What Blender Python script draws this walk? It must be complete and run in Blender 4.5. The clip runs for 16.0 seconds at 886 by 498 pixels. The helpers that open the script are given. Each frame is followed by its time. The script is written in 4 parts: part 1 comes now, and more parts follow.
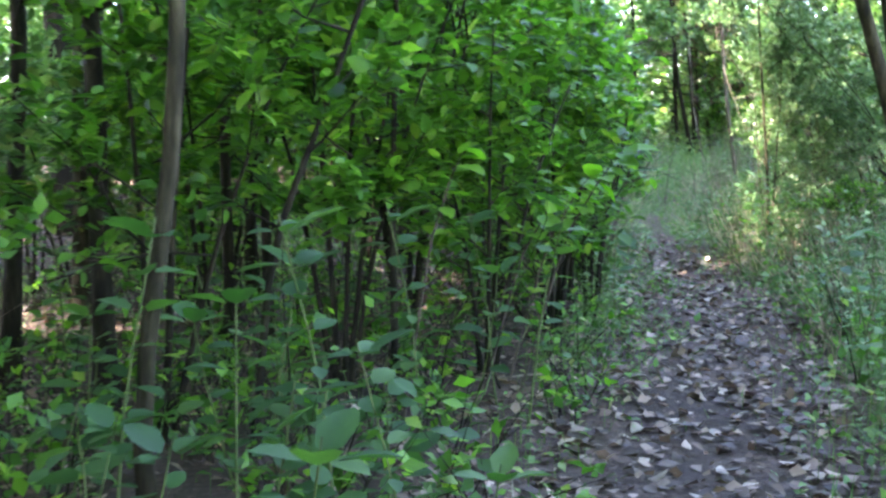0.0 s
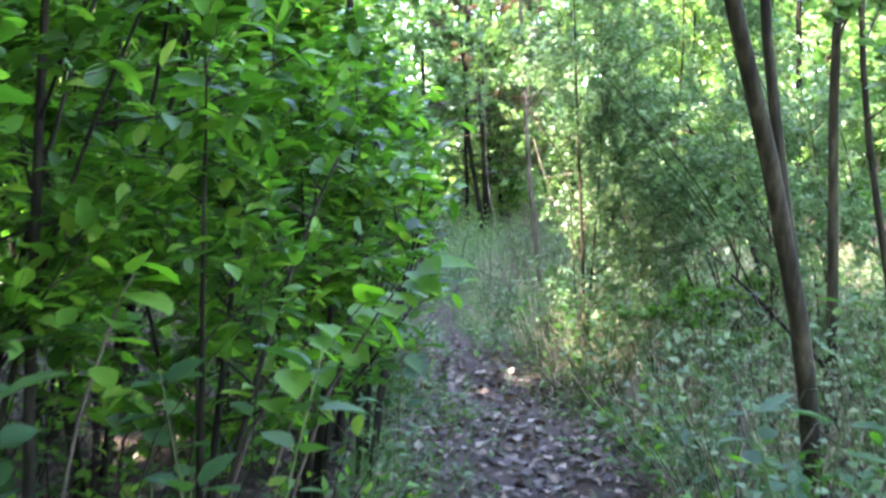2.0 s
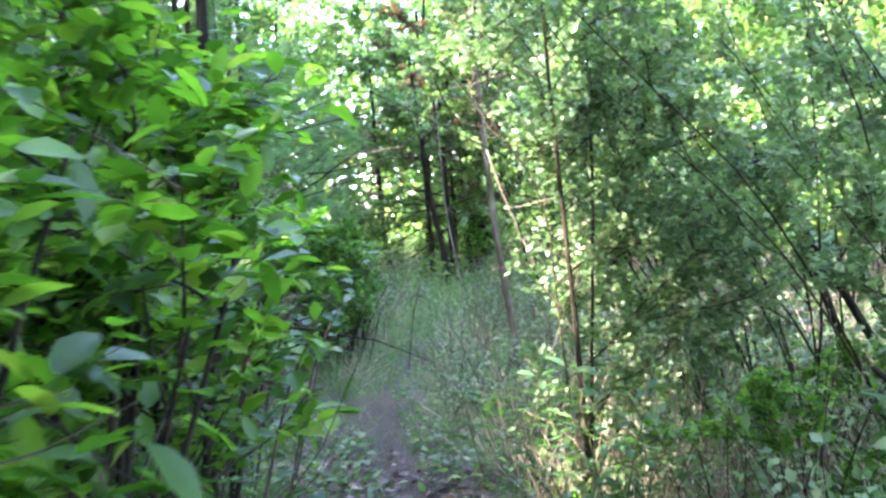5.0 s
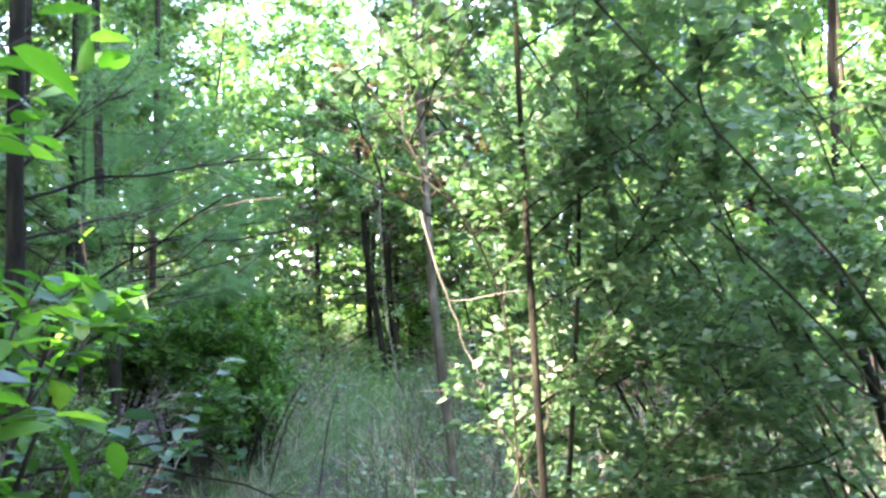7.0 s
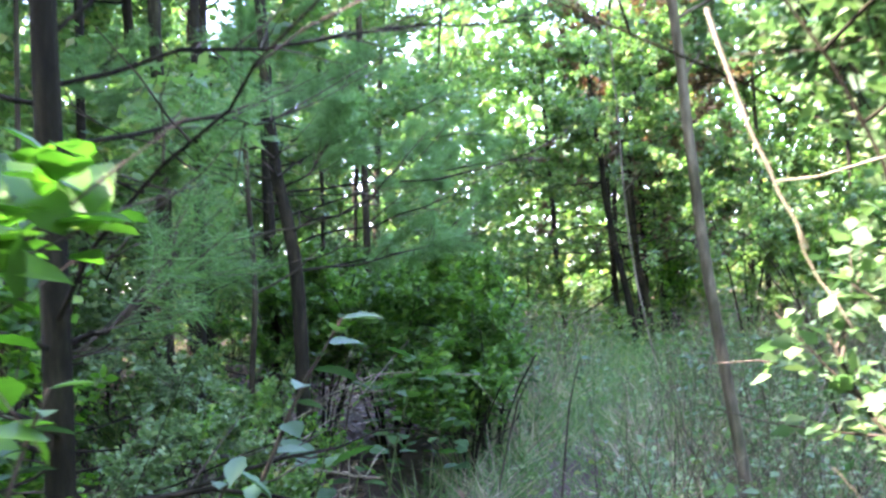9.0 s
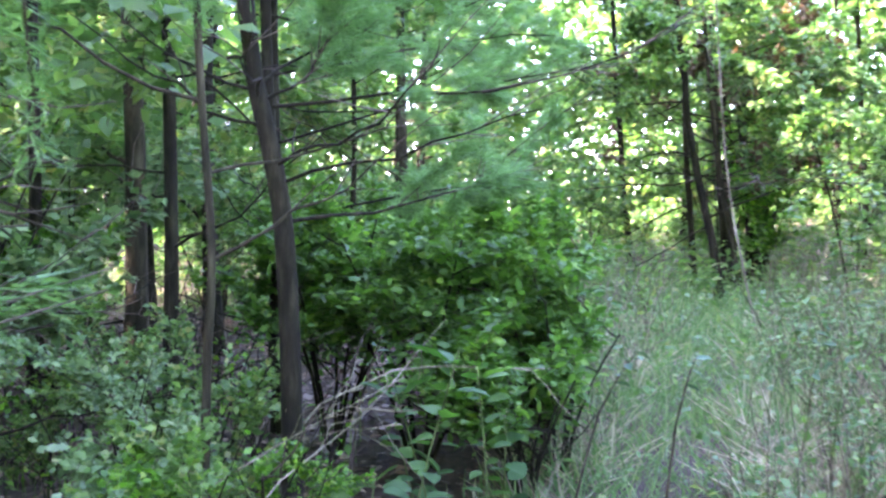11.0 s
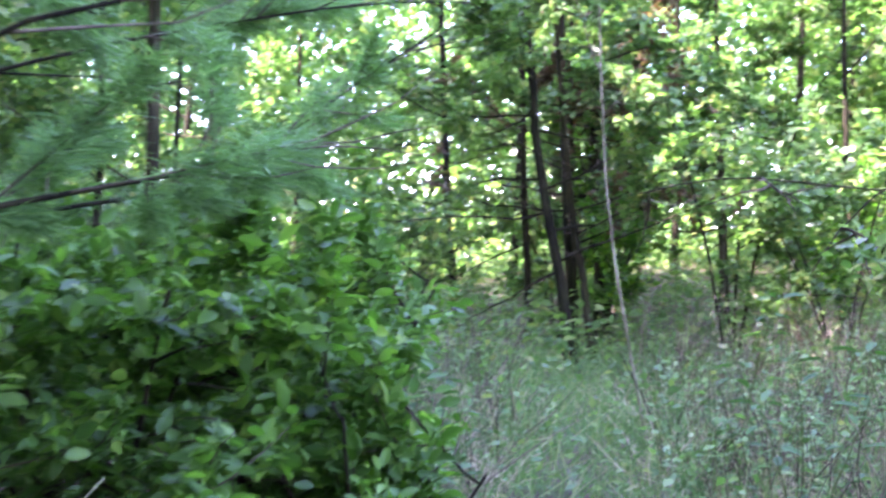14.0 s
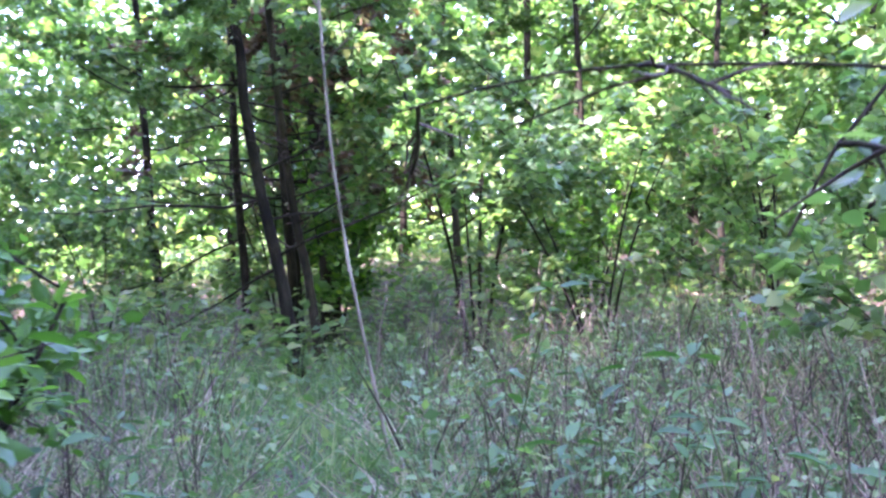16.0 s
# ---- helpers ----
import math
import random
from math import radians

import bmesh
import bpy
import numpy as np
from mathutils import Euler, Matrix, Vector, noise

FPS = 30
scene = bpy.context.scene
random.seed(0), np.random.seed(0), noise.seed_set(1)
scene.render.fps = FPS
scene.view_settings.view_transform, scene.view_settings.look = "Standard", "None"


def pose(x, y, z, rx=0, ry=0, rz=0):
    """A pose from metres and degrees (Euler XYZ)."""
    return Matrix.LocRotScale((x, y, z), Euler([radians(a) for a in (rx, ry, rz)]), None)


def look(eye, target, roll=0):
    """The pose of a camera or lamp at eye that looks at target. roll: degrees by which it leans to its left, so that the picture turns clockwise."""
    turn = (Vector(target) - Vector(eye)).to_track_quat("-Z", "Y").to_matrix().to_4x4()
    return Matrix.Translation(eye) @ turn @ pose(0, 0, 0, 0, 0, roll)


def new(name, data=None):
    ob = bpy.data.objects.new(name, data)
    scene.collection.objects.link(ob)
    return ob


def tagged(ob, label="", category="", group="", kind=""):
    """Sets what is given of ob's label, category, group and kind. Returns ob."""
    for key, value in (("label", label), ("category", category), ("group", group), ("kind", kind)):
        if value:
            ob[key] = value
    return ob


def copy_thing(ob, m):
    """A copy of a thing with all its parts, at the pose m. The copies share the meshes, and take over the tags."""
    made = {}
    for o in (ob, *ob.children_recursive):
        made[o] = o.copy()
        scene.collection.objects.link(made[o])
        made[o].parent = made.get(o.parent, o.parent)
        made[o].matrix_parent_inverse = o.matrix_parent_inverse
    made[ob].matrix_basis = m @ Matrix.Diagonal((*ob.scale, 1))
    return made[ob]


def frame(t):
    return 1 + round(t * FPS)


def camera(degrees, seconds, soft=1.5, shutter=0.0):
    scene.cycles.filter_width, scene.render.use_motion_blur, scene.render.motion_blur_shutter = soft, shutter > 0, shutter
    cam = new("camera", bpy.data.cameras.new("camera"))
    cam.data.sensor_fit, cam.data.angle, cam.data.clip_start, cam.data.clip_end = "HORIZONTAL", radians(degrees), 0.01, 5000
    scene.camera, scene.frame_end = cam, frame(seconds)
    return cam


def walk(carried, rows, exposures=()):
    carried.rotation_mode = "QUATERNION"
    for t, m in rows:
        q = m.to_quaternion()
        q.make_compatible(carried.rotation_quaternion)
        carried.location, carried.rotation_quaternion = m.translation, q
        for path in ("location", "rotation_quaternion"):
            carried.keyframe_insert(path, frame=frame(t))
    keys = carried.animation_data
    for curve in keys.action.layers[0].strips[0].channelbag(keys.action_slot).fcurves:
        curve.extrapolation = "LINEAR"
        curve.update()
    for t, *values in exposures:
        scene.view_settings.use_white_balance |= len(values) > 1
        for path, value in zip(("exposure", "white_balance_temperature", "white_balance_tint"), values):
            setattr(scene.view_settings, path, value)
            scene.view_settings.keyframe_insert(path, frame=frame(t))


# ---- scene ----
cam = camera(41.3, 16.0, soft=2.6, shutter=0.5)
PATH = [
    (0, pose(0.000, 0.000, 1.500, 85.07, 0.18, 0.00)),
    (0.5, pose(-0.042, 0.563, 1.504, 84.27, 2.68, -2.62)),
    (1, pose(0.061, 1.227, 1.488, 85.16, 1.45, -7.69)),
    (1.5, pose(0.236, 1.778, 1.597, 85.48, -0.91, -9.06)),
    (2, pose(0.326, 2.339, 1.652, 88.25, -1.71, -10.33)),
    (2.5, pose(0.470, 2.888, 1.644, 88.90, -0.48, -9.43)),
    (3, pose(0.620, 3.386, 1.662, 88.75, -1.25, -8.03)),
    (3.5, pose(0.722, 3.936, 1.696, 88.50, -0.99, -8.99)),
    (4, pose(0.914, 4.509, 1.701, 89.44, 0.48, -9.54)),
    (6.5, pose(1.798, 7.344, 1.804, 92.59, 1.41, -14.14)),
    (7, pose(1.898, 7.778, 1.835, 94.51, -0.93, -13.74)),
    (7.5, pose(1.974, 8.233, 1.824, 94.24, -0.38, -13.35)),
    (8, pose(2.100, 8.728, 1.813, 94.43, -1.02, -7.21)),
    (8.5, pose(2.166, 9.196, 1.788, 94.40, -0.09, -3.38)),
    (9, pose(2.229, 9.673, 1.763, 93.18, 1.43, -1.83)),
    (11.5, pose(2.334, 12.264, 2.004, 89.07, -0.75, 2.73)),
    (12, pose(2.411, 12.732, 1.984, 90.36, -1.15, 5.29)),
    (12.5, pose(2.446, 13.228, 1.955, 89.42, -0.58, 0.92)),
    (13, pose(2.518, 13.707, 1.925, 88.51, 1.52, -5.36)),
    (13.5, pose(2.553, 14.125, 2.001, 87.78, -1.65, -5.54)),
    (14, pose(2.533, 14.604, 1.996, 91.26, -1.10, -8.53)),
    (14.5, pose(2.624, 14.997, 1.978, 91.65, -0.46, -13.73)),
    (15, pose(2.722, 15.339, 2.008, 91.74, 0.39, -17.99)),
    (15.5, pose(2.786, 15.688, 2.023, 91.09, 1.92, -21.39)),
    (16, pose(2.932, 16.028, 1.992, 91.07, 1.38, -21.85)),
]
walk(cam, PATH, [(0.0, 4.8, 6600, 31), (2.0, 4.8, 6420, 37), (4.2, 4.83, 6350, 41), (6.3, 4.68, 6280, 40), (8.0, 4.55, 6300, 39), (9.0, 4.68, 6350, 40), (11.5, 5.32, 6400, 47), (13.5, 5.08, 6250, 51), (16.0, 4.86, 5800, 63)])

# ------------------------------------------------------------------ light
SUN_AZ, SUN_EL = radians(-106), radians(50)      # compass turn of the sun from +y towards +x, height
world = bpy.data.worlds.new("world")
scene.world = world
world.use_nodes = True
wn = world.node_tree
sky = wn.nodes.new("ShaderNodeTexSky")
sky.sky_type = "NISHITA"
sky.sun_disc = False
sky.sun_elevation, sky.sun_rotation = SUN_EL, SUN_AZ
wn.links.new(sky.outputs[0], wn.nodes["Background"].inputs[0])
wn.nodes["Background"].inputs[1].default_value = 0.15
sun_data = bpy.data.lights.new("sun", "SUN")
sun_data.energy, sun_data.angle, sun_data.color = 2.8, radians(0.6), (1.0, 0.95, 0.84)
sun = new("sun", sun_data)
sun_way = Vector((math.sin(SUN_AZ) * math.cos(SUN_EL), math.cos(SUN_AZ) * math.cos(SUN_EL), math.sin(SUN_EL)))
sun.matrix_world = look(sun_way * 60, (0, 0, 0))

# ------------------------------------------------------------------ materials


def material(name):
    m = bpy.data.materials.new(name)
    m.use_nodes = True
    nt = m.node_tree
    return m, nt, nt.nodes["Principled BSDF"], nt.nodes["Material Output"]


def ramp(nt, source, stops):
    r = nt.nodes.new("ShaderNodeValToRGB")
    while len(r.color_ramp.elements) < len(stops):
        r.color_ramp.elements.new(0.5)
    for e, (p, c) in zip(r.color_ramp.elements, stops):
        e.position, e.color = p, (*c, 1)
    nt.links.new(source, r.inputs[0])
    return r.outputs[0]


def texture(nt, scale, detail=6.0, rough=0.6, stretch=(1, 1, 1)):
    tc = nt.nodes.new("ShaderNodeTexCoord")
    mp = nt.nodes.new("ShaderNodeMapping")
    mp.inputs["Scale"].default_value = stretch
    tx = nt.nodes.new("ShaderNodeTexNoise")
    tx.inputs["Scale"].default_value = scale
    tx.inputs["Detail"].default_value = detail
    tx.inputs["Roughness"].default_value = rough
    nt.links.new(tc.outputs["Object"], mp.inputs[0])
    nt.links.new(mp.outputs[0], tx.inputs[0])
    return tx.outputs[0]


def mix_colour(nt, fac, a, b, mode="MIX"):
    mx = nt.nodes.new("ShaderNodeMix")
    mx.data_type, mx.blend_type = "RGBA", mode
    for sock, v in ((mx.inputs[0], fac), (mx.inputs[6], a), (mx.inputs[7], b)):
        if isinstance(v, (int, float)):
            sock.default_value = v
        elif isinstance(v, tuple):
            sock.default_value = (*v, 1)
        else:
            nt.links.new(v, sock)
    return mx.outputs[2]


def bump(nt, height, bsdf, strength, distance):
    b = nt.nodes.new("ShaderNodeBump")
    b.inputs["Strength"].default_value, b.inputs["Distance"].default_value = strength, distance
    nt.links.new(height, b.inputs["Height"])
    nt.links.new(b.outputs[0], bsdf.inputs["Normal"])


def leaf_material(name, stops, clear=0.45, rough=0.42, single=False, warm=(0.62, 0.9, 0.2)):
    """A leaf: colour from leaf to leaf, blotches, light passing through the blade."""
    m, nt, bsdf, out = material(name)
    if single:
        info = nt.nodes.new("ShaderNodeObjectInfo")
        rnd = info.outputs["Random"]
    else:
        geo = nt.nodes.new("ShaderNodeNewGeometry")
        rnd = geo.outputs["Random Per Island"]
    col = ramp(nt, rnd, stops)
    blot = ramp(nt, texture(nt, 9.0, 4.0), [(0.35, (0.72, 0.76, 0.7)), (0.7, (1.12, 1.08, 1.0))])
    col = mix_colour(nt, 1.0, col, blot, "MULTIPLY")
    nt.links.new(col, bsdf.inputs["Base Color"])
    bsdf.inputs["Roughness"].default_value = rough
    bsdf.inputs["Specular IOR Level"].default_value = 0.38
    tr = nt.nodes.new("ShaderNodeBsdfTranslucent")
    nt.links.new(mix_colour(nt, 0.75, col, mix_colour(nt, 1.0, mix_colour(nt, 1.0, col, warm, "MULTIPLY"), (2.6, 2.6, 2.6), "MULTIPLY")), tr.inputs[0])
    mx = nt.nodes.new("ShaderNodeMixShader")
    mx.inputs[0].default_value = clear
    nt.links.new(bsdf.outputs[0], mx.inputs[1])
    nt.links.new(tr.outputs[0], mx.inputs[2])
    nt.links.new(mx.outputs[0], out.inputs[0])
    return m


def bark_material(name, dark, mid, light, scale=14.0, relief=0.012):
    m, nt, bsdf, out = material(name)
    grain = texture(nt, scale, 8.0, 0.65, (1, 1, 0.22))
    patches = texture(nt, 2.3, 3.0)
    col = ramp(nt, grain, [(0.3, dark), (0.5, mid), (0.72, light)])
    moss = ramp(nt, patches, [(0.36, (0.6, 0.66, 0.5)), (0.5, (0.95, 0.98, 0.9)), (0.66, (1.3, 1.28, 1.2))])
    nt.links.new(mix_colour(nt, 1.0, col, moss, "MULTIPLY"), bsdf.inputs["Base Color"])
    bsdf.inputs["Roughness"].default_value = 0.92
    bsdf.inputs["Specular IOR Level"].default_value = 0.2
    bump(nt, grain, bsdf, 0.8, relief)
    return m


def ground_material():
    m, nt, bsdf, out = material("forest_soil")
    fine, coarse = texture(nt, 26.0, 9.0, 0.7), texture(nt, 1.3, 4.0)
    col = ramp(nt, fine, [(0.28, (0.02, 0.0135, 0.0085)), (0.5, (0.058, 0.04, 0.026)), (0.66, (0.12, 0.086, 0.06)), (0.8, (0.22, 0.17, 0.125))])
    damp = ramp(nt, coarse, [(0.38, (0.6, 0.58, 0.55)), (0.64, (1.15, 1.1, 1.0))])
    nt.links.new(mix_colour(nt, 1.0, col, damp, "MULTIPLY"), bsdf.inputs["Base Color"])
    bsdf.inputs["Roughness"].default_value = 0.93
    bump(nt, fine, bsdf, 1.0, 0.03)
    return m


SOIL = ground_material()
LEAF_HAZEL = leaf_material("hazel_leaf", [(0.0, (0.022, 0.08, 0.012)), (0.45, (0.05, 0.15, 0.02)), (0.85, (0.12, 0.28, 0.035)), (1.0, (0.2, 0.3, 0.05))], 0.5)
LEAF_SEEDLING = leaf_material("seedling_leaf", [(0.0, (0.022, 0.075, 0.022)), (0.6, (0.036, 0.108, 0.032)), (1.0, (0.07, 0.155, 0.04))], 0.35, 0.6, single=True)
LEAF_SPRIG = leaf_material("sprig_leaf", [(0.0, (0.05, 0.15, 0.012)), (0.5, (0.085, 0.22, 0.018)), (1.0, (0.14, 0.3, 0.028))], 0.5, 0.6, single=True)
# shaded version of the sprig leaf: bluish shade put into its colour, less translucent
LEAF_SPRIG_SHADED = leaf_material("shaded_sprig_leaf", [(0.0, (0.03, 0.088, 0.045)), (0.6, (0.048, 0.125, 0.062)), (1.0, (0.085, 0.17, 0.09))], 0.15, 0.6, single=True)
LEAF_FINE = leaf_material("small_leaf", [(0.0, (0.065, 0.135, 0.06)), (0.5, (0.11, 0.195, 0.08)), (0.9, (0.16, 0.25, 0.105)), (1.0, (0.22, 0.26, 0.125))], 0.32, 0.48, warm=(0.6, 0.85, 0.45))
LEAF_BUSH = leaf_material("glossy_bush_leaf", [(0.0, (0.034, 0.1, 0.022)), (0.5, (0.06, 0.155, 0.034)), (0.9, (0.105, 0.23, 0.048)), (1.0, (0.18, 0.3, 0.065))], 0.42, 0.46)
LEAF_WOODS = leaf_material("woodland_leaf", [(0.0, (0.05, 0.115, 0.04)), (0.5, (0.09, 0.18, 0.055)), (0.85, (0.15, 0.25, 0.075)), (1.0, (0.24, 0.24, 0.1))], 0.45, warm=(0.62, 0.85, 0.36))
LEAF_CANOPY = leaf_material("canopy_leaf", [(0.0, (0.04, 0.11, 0.025)), (1.0, (0.09, 0.19, 0.04))], 0.45)
NEEDLE = leaf_material("pine_needle", [(0.0, (0.055, 0.14, 0.05)), (0.5, (0.09, 0.21, 0.08)), (1.0, (0.15, 0.28, 0.11))], 0.4, 0.5, warm=(0.7, 0.9, 0.4))
GRASS = leaf_material("grass_blade", [(0.0, (0.06, 0.14, 0.055)), (0.5, (0.1, 0.205, 0.08)), (0.8, (0.17, 0.24, 0.12)), (1.0, (0.32, 0.3, 0.21))], 0.32, 0.5)
DRY_GRASS = leaf_material("dry_grass_blade", [(0.0, (0.15, 0.125, 0.1)), (0.5, (0.3, 0.265, 0.21)), (1.0, (0.52, 0.47, 0.38))], 0.3, 0.6, warm=(0.9, 0.8, 0.5))
LITTER = leaf_material("dead_leaf", [(0.0, (0.035, 0.024, 0.017)), (0.45, (0.1, 0.07, 0.047)), (0.8, (0.22, 0.16, 0.115)), (1.0, (0.42, 0.34, 0.26))], 0.12, 0.6, warm=(0.8, 0.6, 0.4))
LITTER_ONE = leaf_material("fallen_leaf", [(0.0, (0.035, 0.025, 0.017)), (0.45, (0.085, 0.064, 0.045)), (0.8, (0.16, 0.128, 0.095)), (1.0, (0.38, 0.33, 0.26))], 0.12, 0.55, single=True, warm=(0.8, 0.6, 0.4))
BROWN_LEAF = leaf_material("withered_leaf", [(0.0, (0.07, 0.05, 0.035)), (0.6, (0.13, 0.1, 0.06)), (1.0, (0.12, 0.16, 0.06))], 0.3, 0.6, warm=(0.9, 0.6, 0.3))
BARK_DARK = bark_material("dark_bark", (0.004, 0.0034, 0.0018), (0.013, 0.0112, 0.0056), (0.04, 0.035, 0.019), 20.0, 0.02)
BARK_BROWN = bark_material("brown_bark", (0.009, 0.0075, 0.004), (0.027, 0.023, 0.012), (0.075, 0.065, 0.037), 20.0, 0.018)
BARK_PALE = bark_material("pale_bark", (0.042, 0.036, 0.023), (0.088, 0.078, 0.052), (0.17, 0.152, 0.108), 22.0, 0.005)
BARK_ASH = bark_material("ash_grey_bark", (0.11, 0.095, 0.07), (0.2, 0.175, 0.13), (0.34, 0.3, 0.235), 20.0, 0.003)
STALK = bark_material("dry_stalk", (0.09, 0.074, 0.05), (0.2, 0.17, 0.125), (0.38, 0.33, 0.25), 30.0, 0.003)
TWIG = bark_material("twig_bark", (0.03, 0.022, 0.018), (0.07, 0.055, 0.042), (0.14, 0.115, 0.09), 30.0, 0.003)
GREEN_STEM = bark_material("green_stem", (0.05, 0.08, 0.03), (0.09, 0.13, 0.045), (0.14, 0.16, 0.07), 30.0, 0.002)

# ------------------------------------------------------------------ the lie of the land
TRAIL = np.array([(-0.3, -6.0), (0.0, 0.0), (0.62, 3.4), (1.3, 5.8), (1.9, 7.8), (2.2, 9.6), (2.33, 12.2), (2.53, 14.2), (2.95, 16.1), (3.6, 18.5), (4.6, 22.0), (5.3, 30.0)])
LIE_Y = [-400, -8, 0, 4.6, 8, 10.8, 12.4, 14, 16, 18.5, 20.7, 24.5, 29.3, 33, 60, 400]
LIE_Z = [-3, -0.25, 0, 0.13, 0.25, 0.34, 0.47, 0.53, 0.6, 0.82, 1.02, 1.22, 1.3, 1.7, 3.0, 8.0]


def trail_gap(x, y):
    """How far a place lies from the middle of the footpath, seen from above."""
    p = np.stack([np.asarray(x, float), np.asarray(y, float)], -1)
    best = np.full(p.shape[:-1], 1e9)
    for a, b in zip(TRAIL[:-1], TRAIL[1:]):
        d = b - a
        u = np.clip(((p - a) @ d) / (d @ d), 0, 1)
        best = np.minimum(best, np.linalg.norm(p - (a + u[..., None] * d), axis=-1))
    return best


def land(x, y):
    x, y = np.asarray(x, float), np.asarray(y, float)
    z = np.interp(y, LIE_Y, LIE_Z)
    tx = np.interp(y, TRAIL[:, 1], TRAIL[:, 0])
    right = np.clip(x - tx - 1.0, 0, 12)
    left = np.clip(tx - x - 0.8, 0, 10)
    z = z + 0.09 * right - 0.02 * left + 0.05 * np.minimum(left, 0.6)
    z = z + 0.03 * np.sin(x * 1.7 + 0.6 * y) * np.cos(y * 1.3 - 0.4 * x) + 0.015 * np.sin(4.1 * x + 1.0) * np.sin(3.7 * y)
    return z - 0.03 * np.exp(-(trail_gap(x, y) / 0.4) ** 2) * np.clip((14 - y) / 3, 0, 1)


def height(x, y):
    return float(land(x, y))


# ------------------------------------------------------------------ mesh helpers


def quick_mesh(name, verts, tris, mat, smooth=False):
    verts, tris = np.asarray(verts, np.float32).reshape(-1, 3), np.asarray(tris, np.int32).reshape(-1, 3)
    me = bpy.data.meshes.new(name)
    me.vertices.add(len(verts))
    me.vertices.foreach_set("co", verts.ravel())
    me.loops.add(tris.size)
    me.loops.foreach_set("vertex_index", tris.ravel())
    me.polygons.add(len(tris))
    me.polygons.foreach_set("loop_start", np.arange(0, tris.size, 3, dtype=np.int32))
    me.polygons.foreach_set("loop_total", np.full(len(tris), 3, np.int32))
    if smooth:
        me.polygons.foreach_set("use_smooth", np.ones(len(tris), bool))
    me.materials.append(mat)
    me.update(calc_edges=True)
    return me


def part(name, me, parent, label=""):
    ob = new(name, me)
    ob.parent = parent
    return tagged(ob, label)


def thing(name, place, label, category, group="", kind=""):
    ob = new(name)
    ob.empty_display_size = 0.1
    ob.location = place
    return tagged(ob, label, category, group, kind)


def tube(pts, radii, sides=7):
    """A tapered tube along a bent line, closed at its tip."""
    pts, radii = np.asarray(pts, float), np.asarray(radii, float)
    n = len(pts)
    way = np.gradient(pts, axis=0)
    way /= np.linalg.norm(way, axis=1)[:, None] + 1e-9
    ref = np.array([0.31, 0.95, 0.05]) if abs(way[0] @ np.array([0.31, 0.95, 0.05])) < 0.9 else np.array([1.0, 0, 0])
    a = np.cross(way, ref)
    a /= np.linalg.norm(a, axis=1)[:, None]
    b = np.cross(way, a)
    ang = np.arange(sides) * 2 * np.pi / sides
    ring = pts[:, None] + radii[:, None, None] * (np.cos(ang)[None, :, None] * a[:, None] + np.sin(ang)[None, :, None] * b[:, None])
    verts = np.concatenate([ring.reshape(-1, 3), pts[-1:] + way[-1:] * radii[-1]])
    tris = []
    for i in range(n - 1):
        for k in range(sides):
            p, q = i * sides + k, i * sides + (k + 1) % sides
            tris += [(p, q, q + sides), (p, q + sides, p + sides)]
    for k in range(sides):
        tris.append(((n - 1) * sides + k, (n - 1) * sides + (k + 1) % sides, n * sides))
    return verts, np.array(tris)


def joined(pieces):
    verts, tris, n = [], [], 0
    for v, t in pieces:
        verts.append(v)
        tris.append(t + n)
        n += len(v)
    return np.concatenate(verts), np.concatenate(tris)


# leaf blades: x across, y along, z up
BLADE_PLAIN = (np.array([(0, 0, 0), (-0.3, 0.42, 0.07), (0.3, 0.42, 0.07), (0, 0.5, 0), (0, 1, -0.1)]),
               np.array([(0, 2, 3), (3, 2, 4), (0, 3, 1), (3, 4, 1)]))
BLADE_OVAL = (np.array([(0, 0, 0), (-0.22, 0.16, 0.04), (0.22, 0.16, 0.04), (-0.33, 0.48, 0.07), (0.33, 0.48, 0.07), (-0.2, 0.8, 0.01), (0.2, 0.8, 0.01), (0, 0.45, -0.01), (0, 1, -0.1)]),
              np.array([(0, 2, 7), (0, 7, 1), (2, 4, 7), (7, 3, 1), (4, 6, 7), (7, 5, 3), (6, 8, 7), (7, 8, 5)]))
BLADE_FAR = (np.array([(0, 0, 0), (-0.32, 0.48, 0.06), (0.32, 0.48, 0.06), (0, 1, -0.08)]), np.array([(0, 2, 1), (1, 2, 3)]))
BLADE_NEEDLE = (np.array([(-0.025, 0, 0), (0.025, 0, 0), (0, 1, -0.06)]), np.array([(0, 1, 2)]))
BLADE_STRIP = (np.array([(-0.035, 0, 0), (0.035, 0, 0), (-0.05, 0.4, 0.03), (0.05, 0.4, 0.03), (0, 1, -0.1)]),
               np.array([(0, 1, 3), (0, 3, 2), (2, 3, 4)]))


def unit(v):
    return v / (np.linalg.norm(v, axis=-1, keepdims=True) + 1e-9)


def blades(places, ways, ups, sizes, shape, width=1.0):
    """Many leaves at once: at places, pointing along ways, faces turned to ups."""
    base, tri = shape
    y = unit(ways)
    x = unit(np.cross(y, ups))
    z = np.cross(x, y)
    s = np.asarray(sizes)[:, None, None]
    v = places[:, None] + s * (base[None, :, 0:1] * width * x[:, None] + base[None, :, 1:2] * y[:, None] + base[None, :, 2:3] * z[:, None])
    t = tri[None] + (np.arange(len(places)) * len(base))[:, None, None]
    return v.reshape(-1, 3), t.reshape(-1, 3)


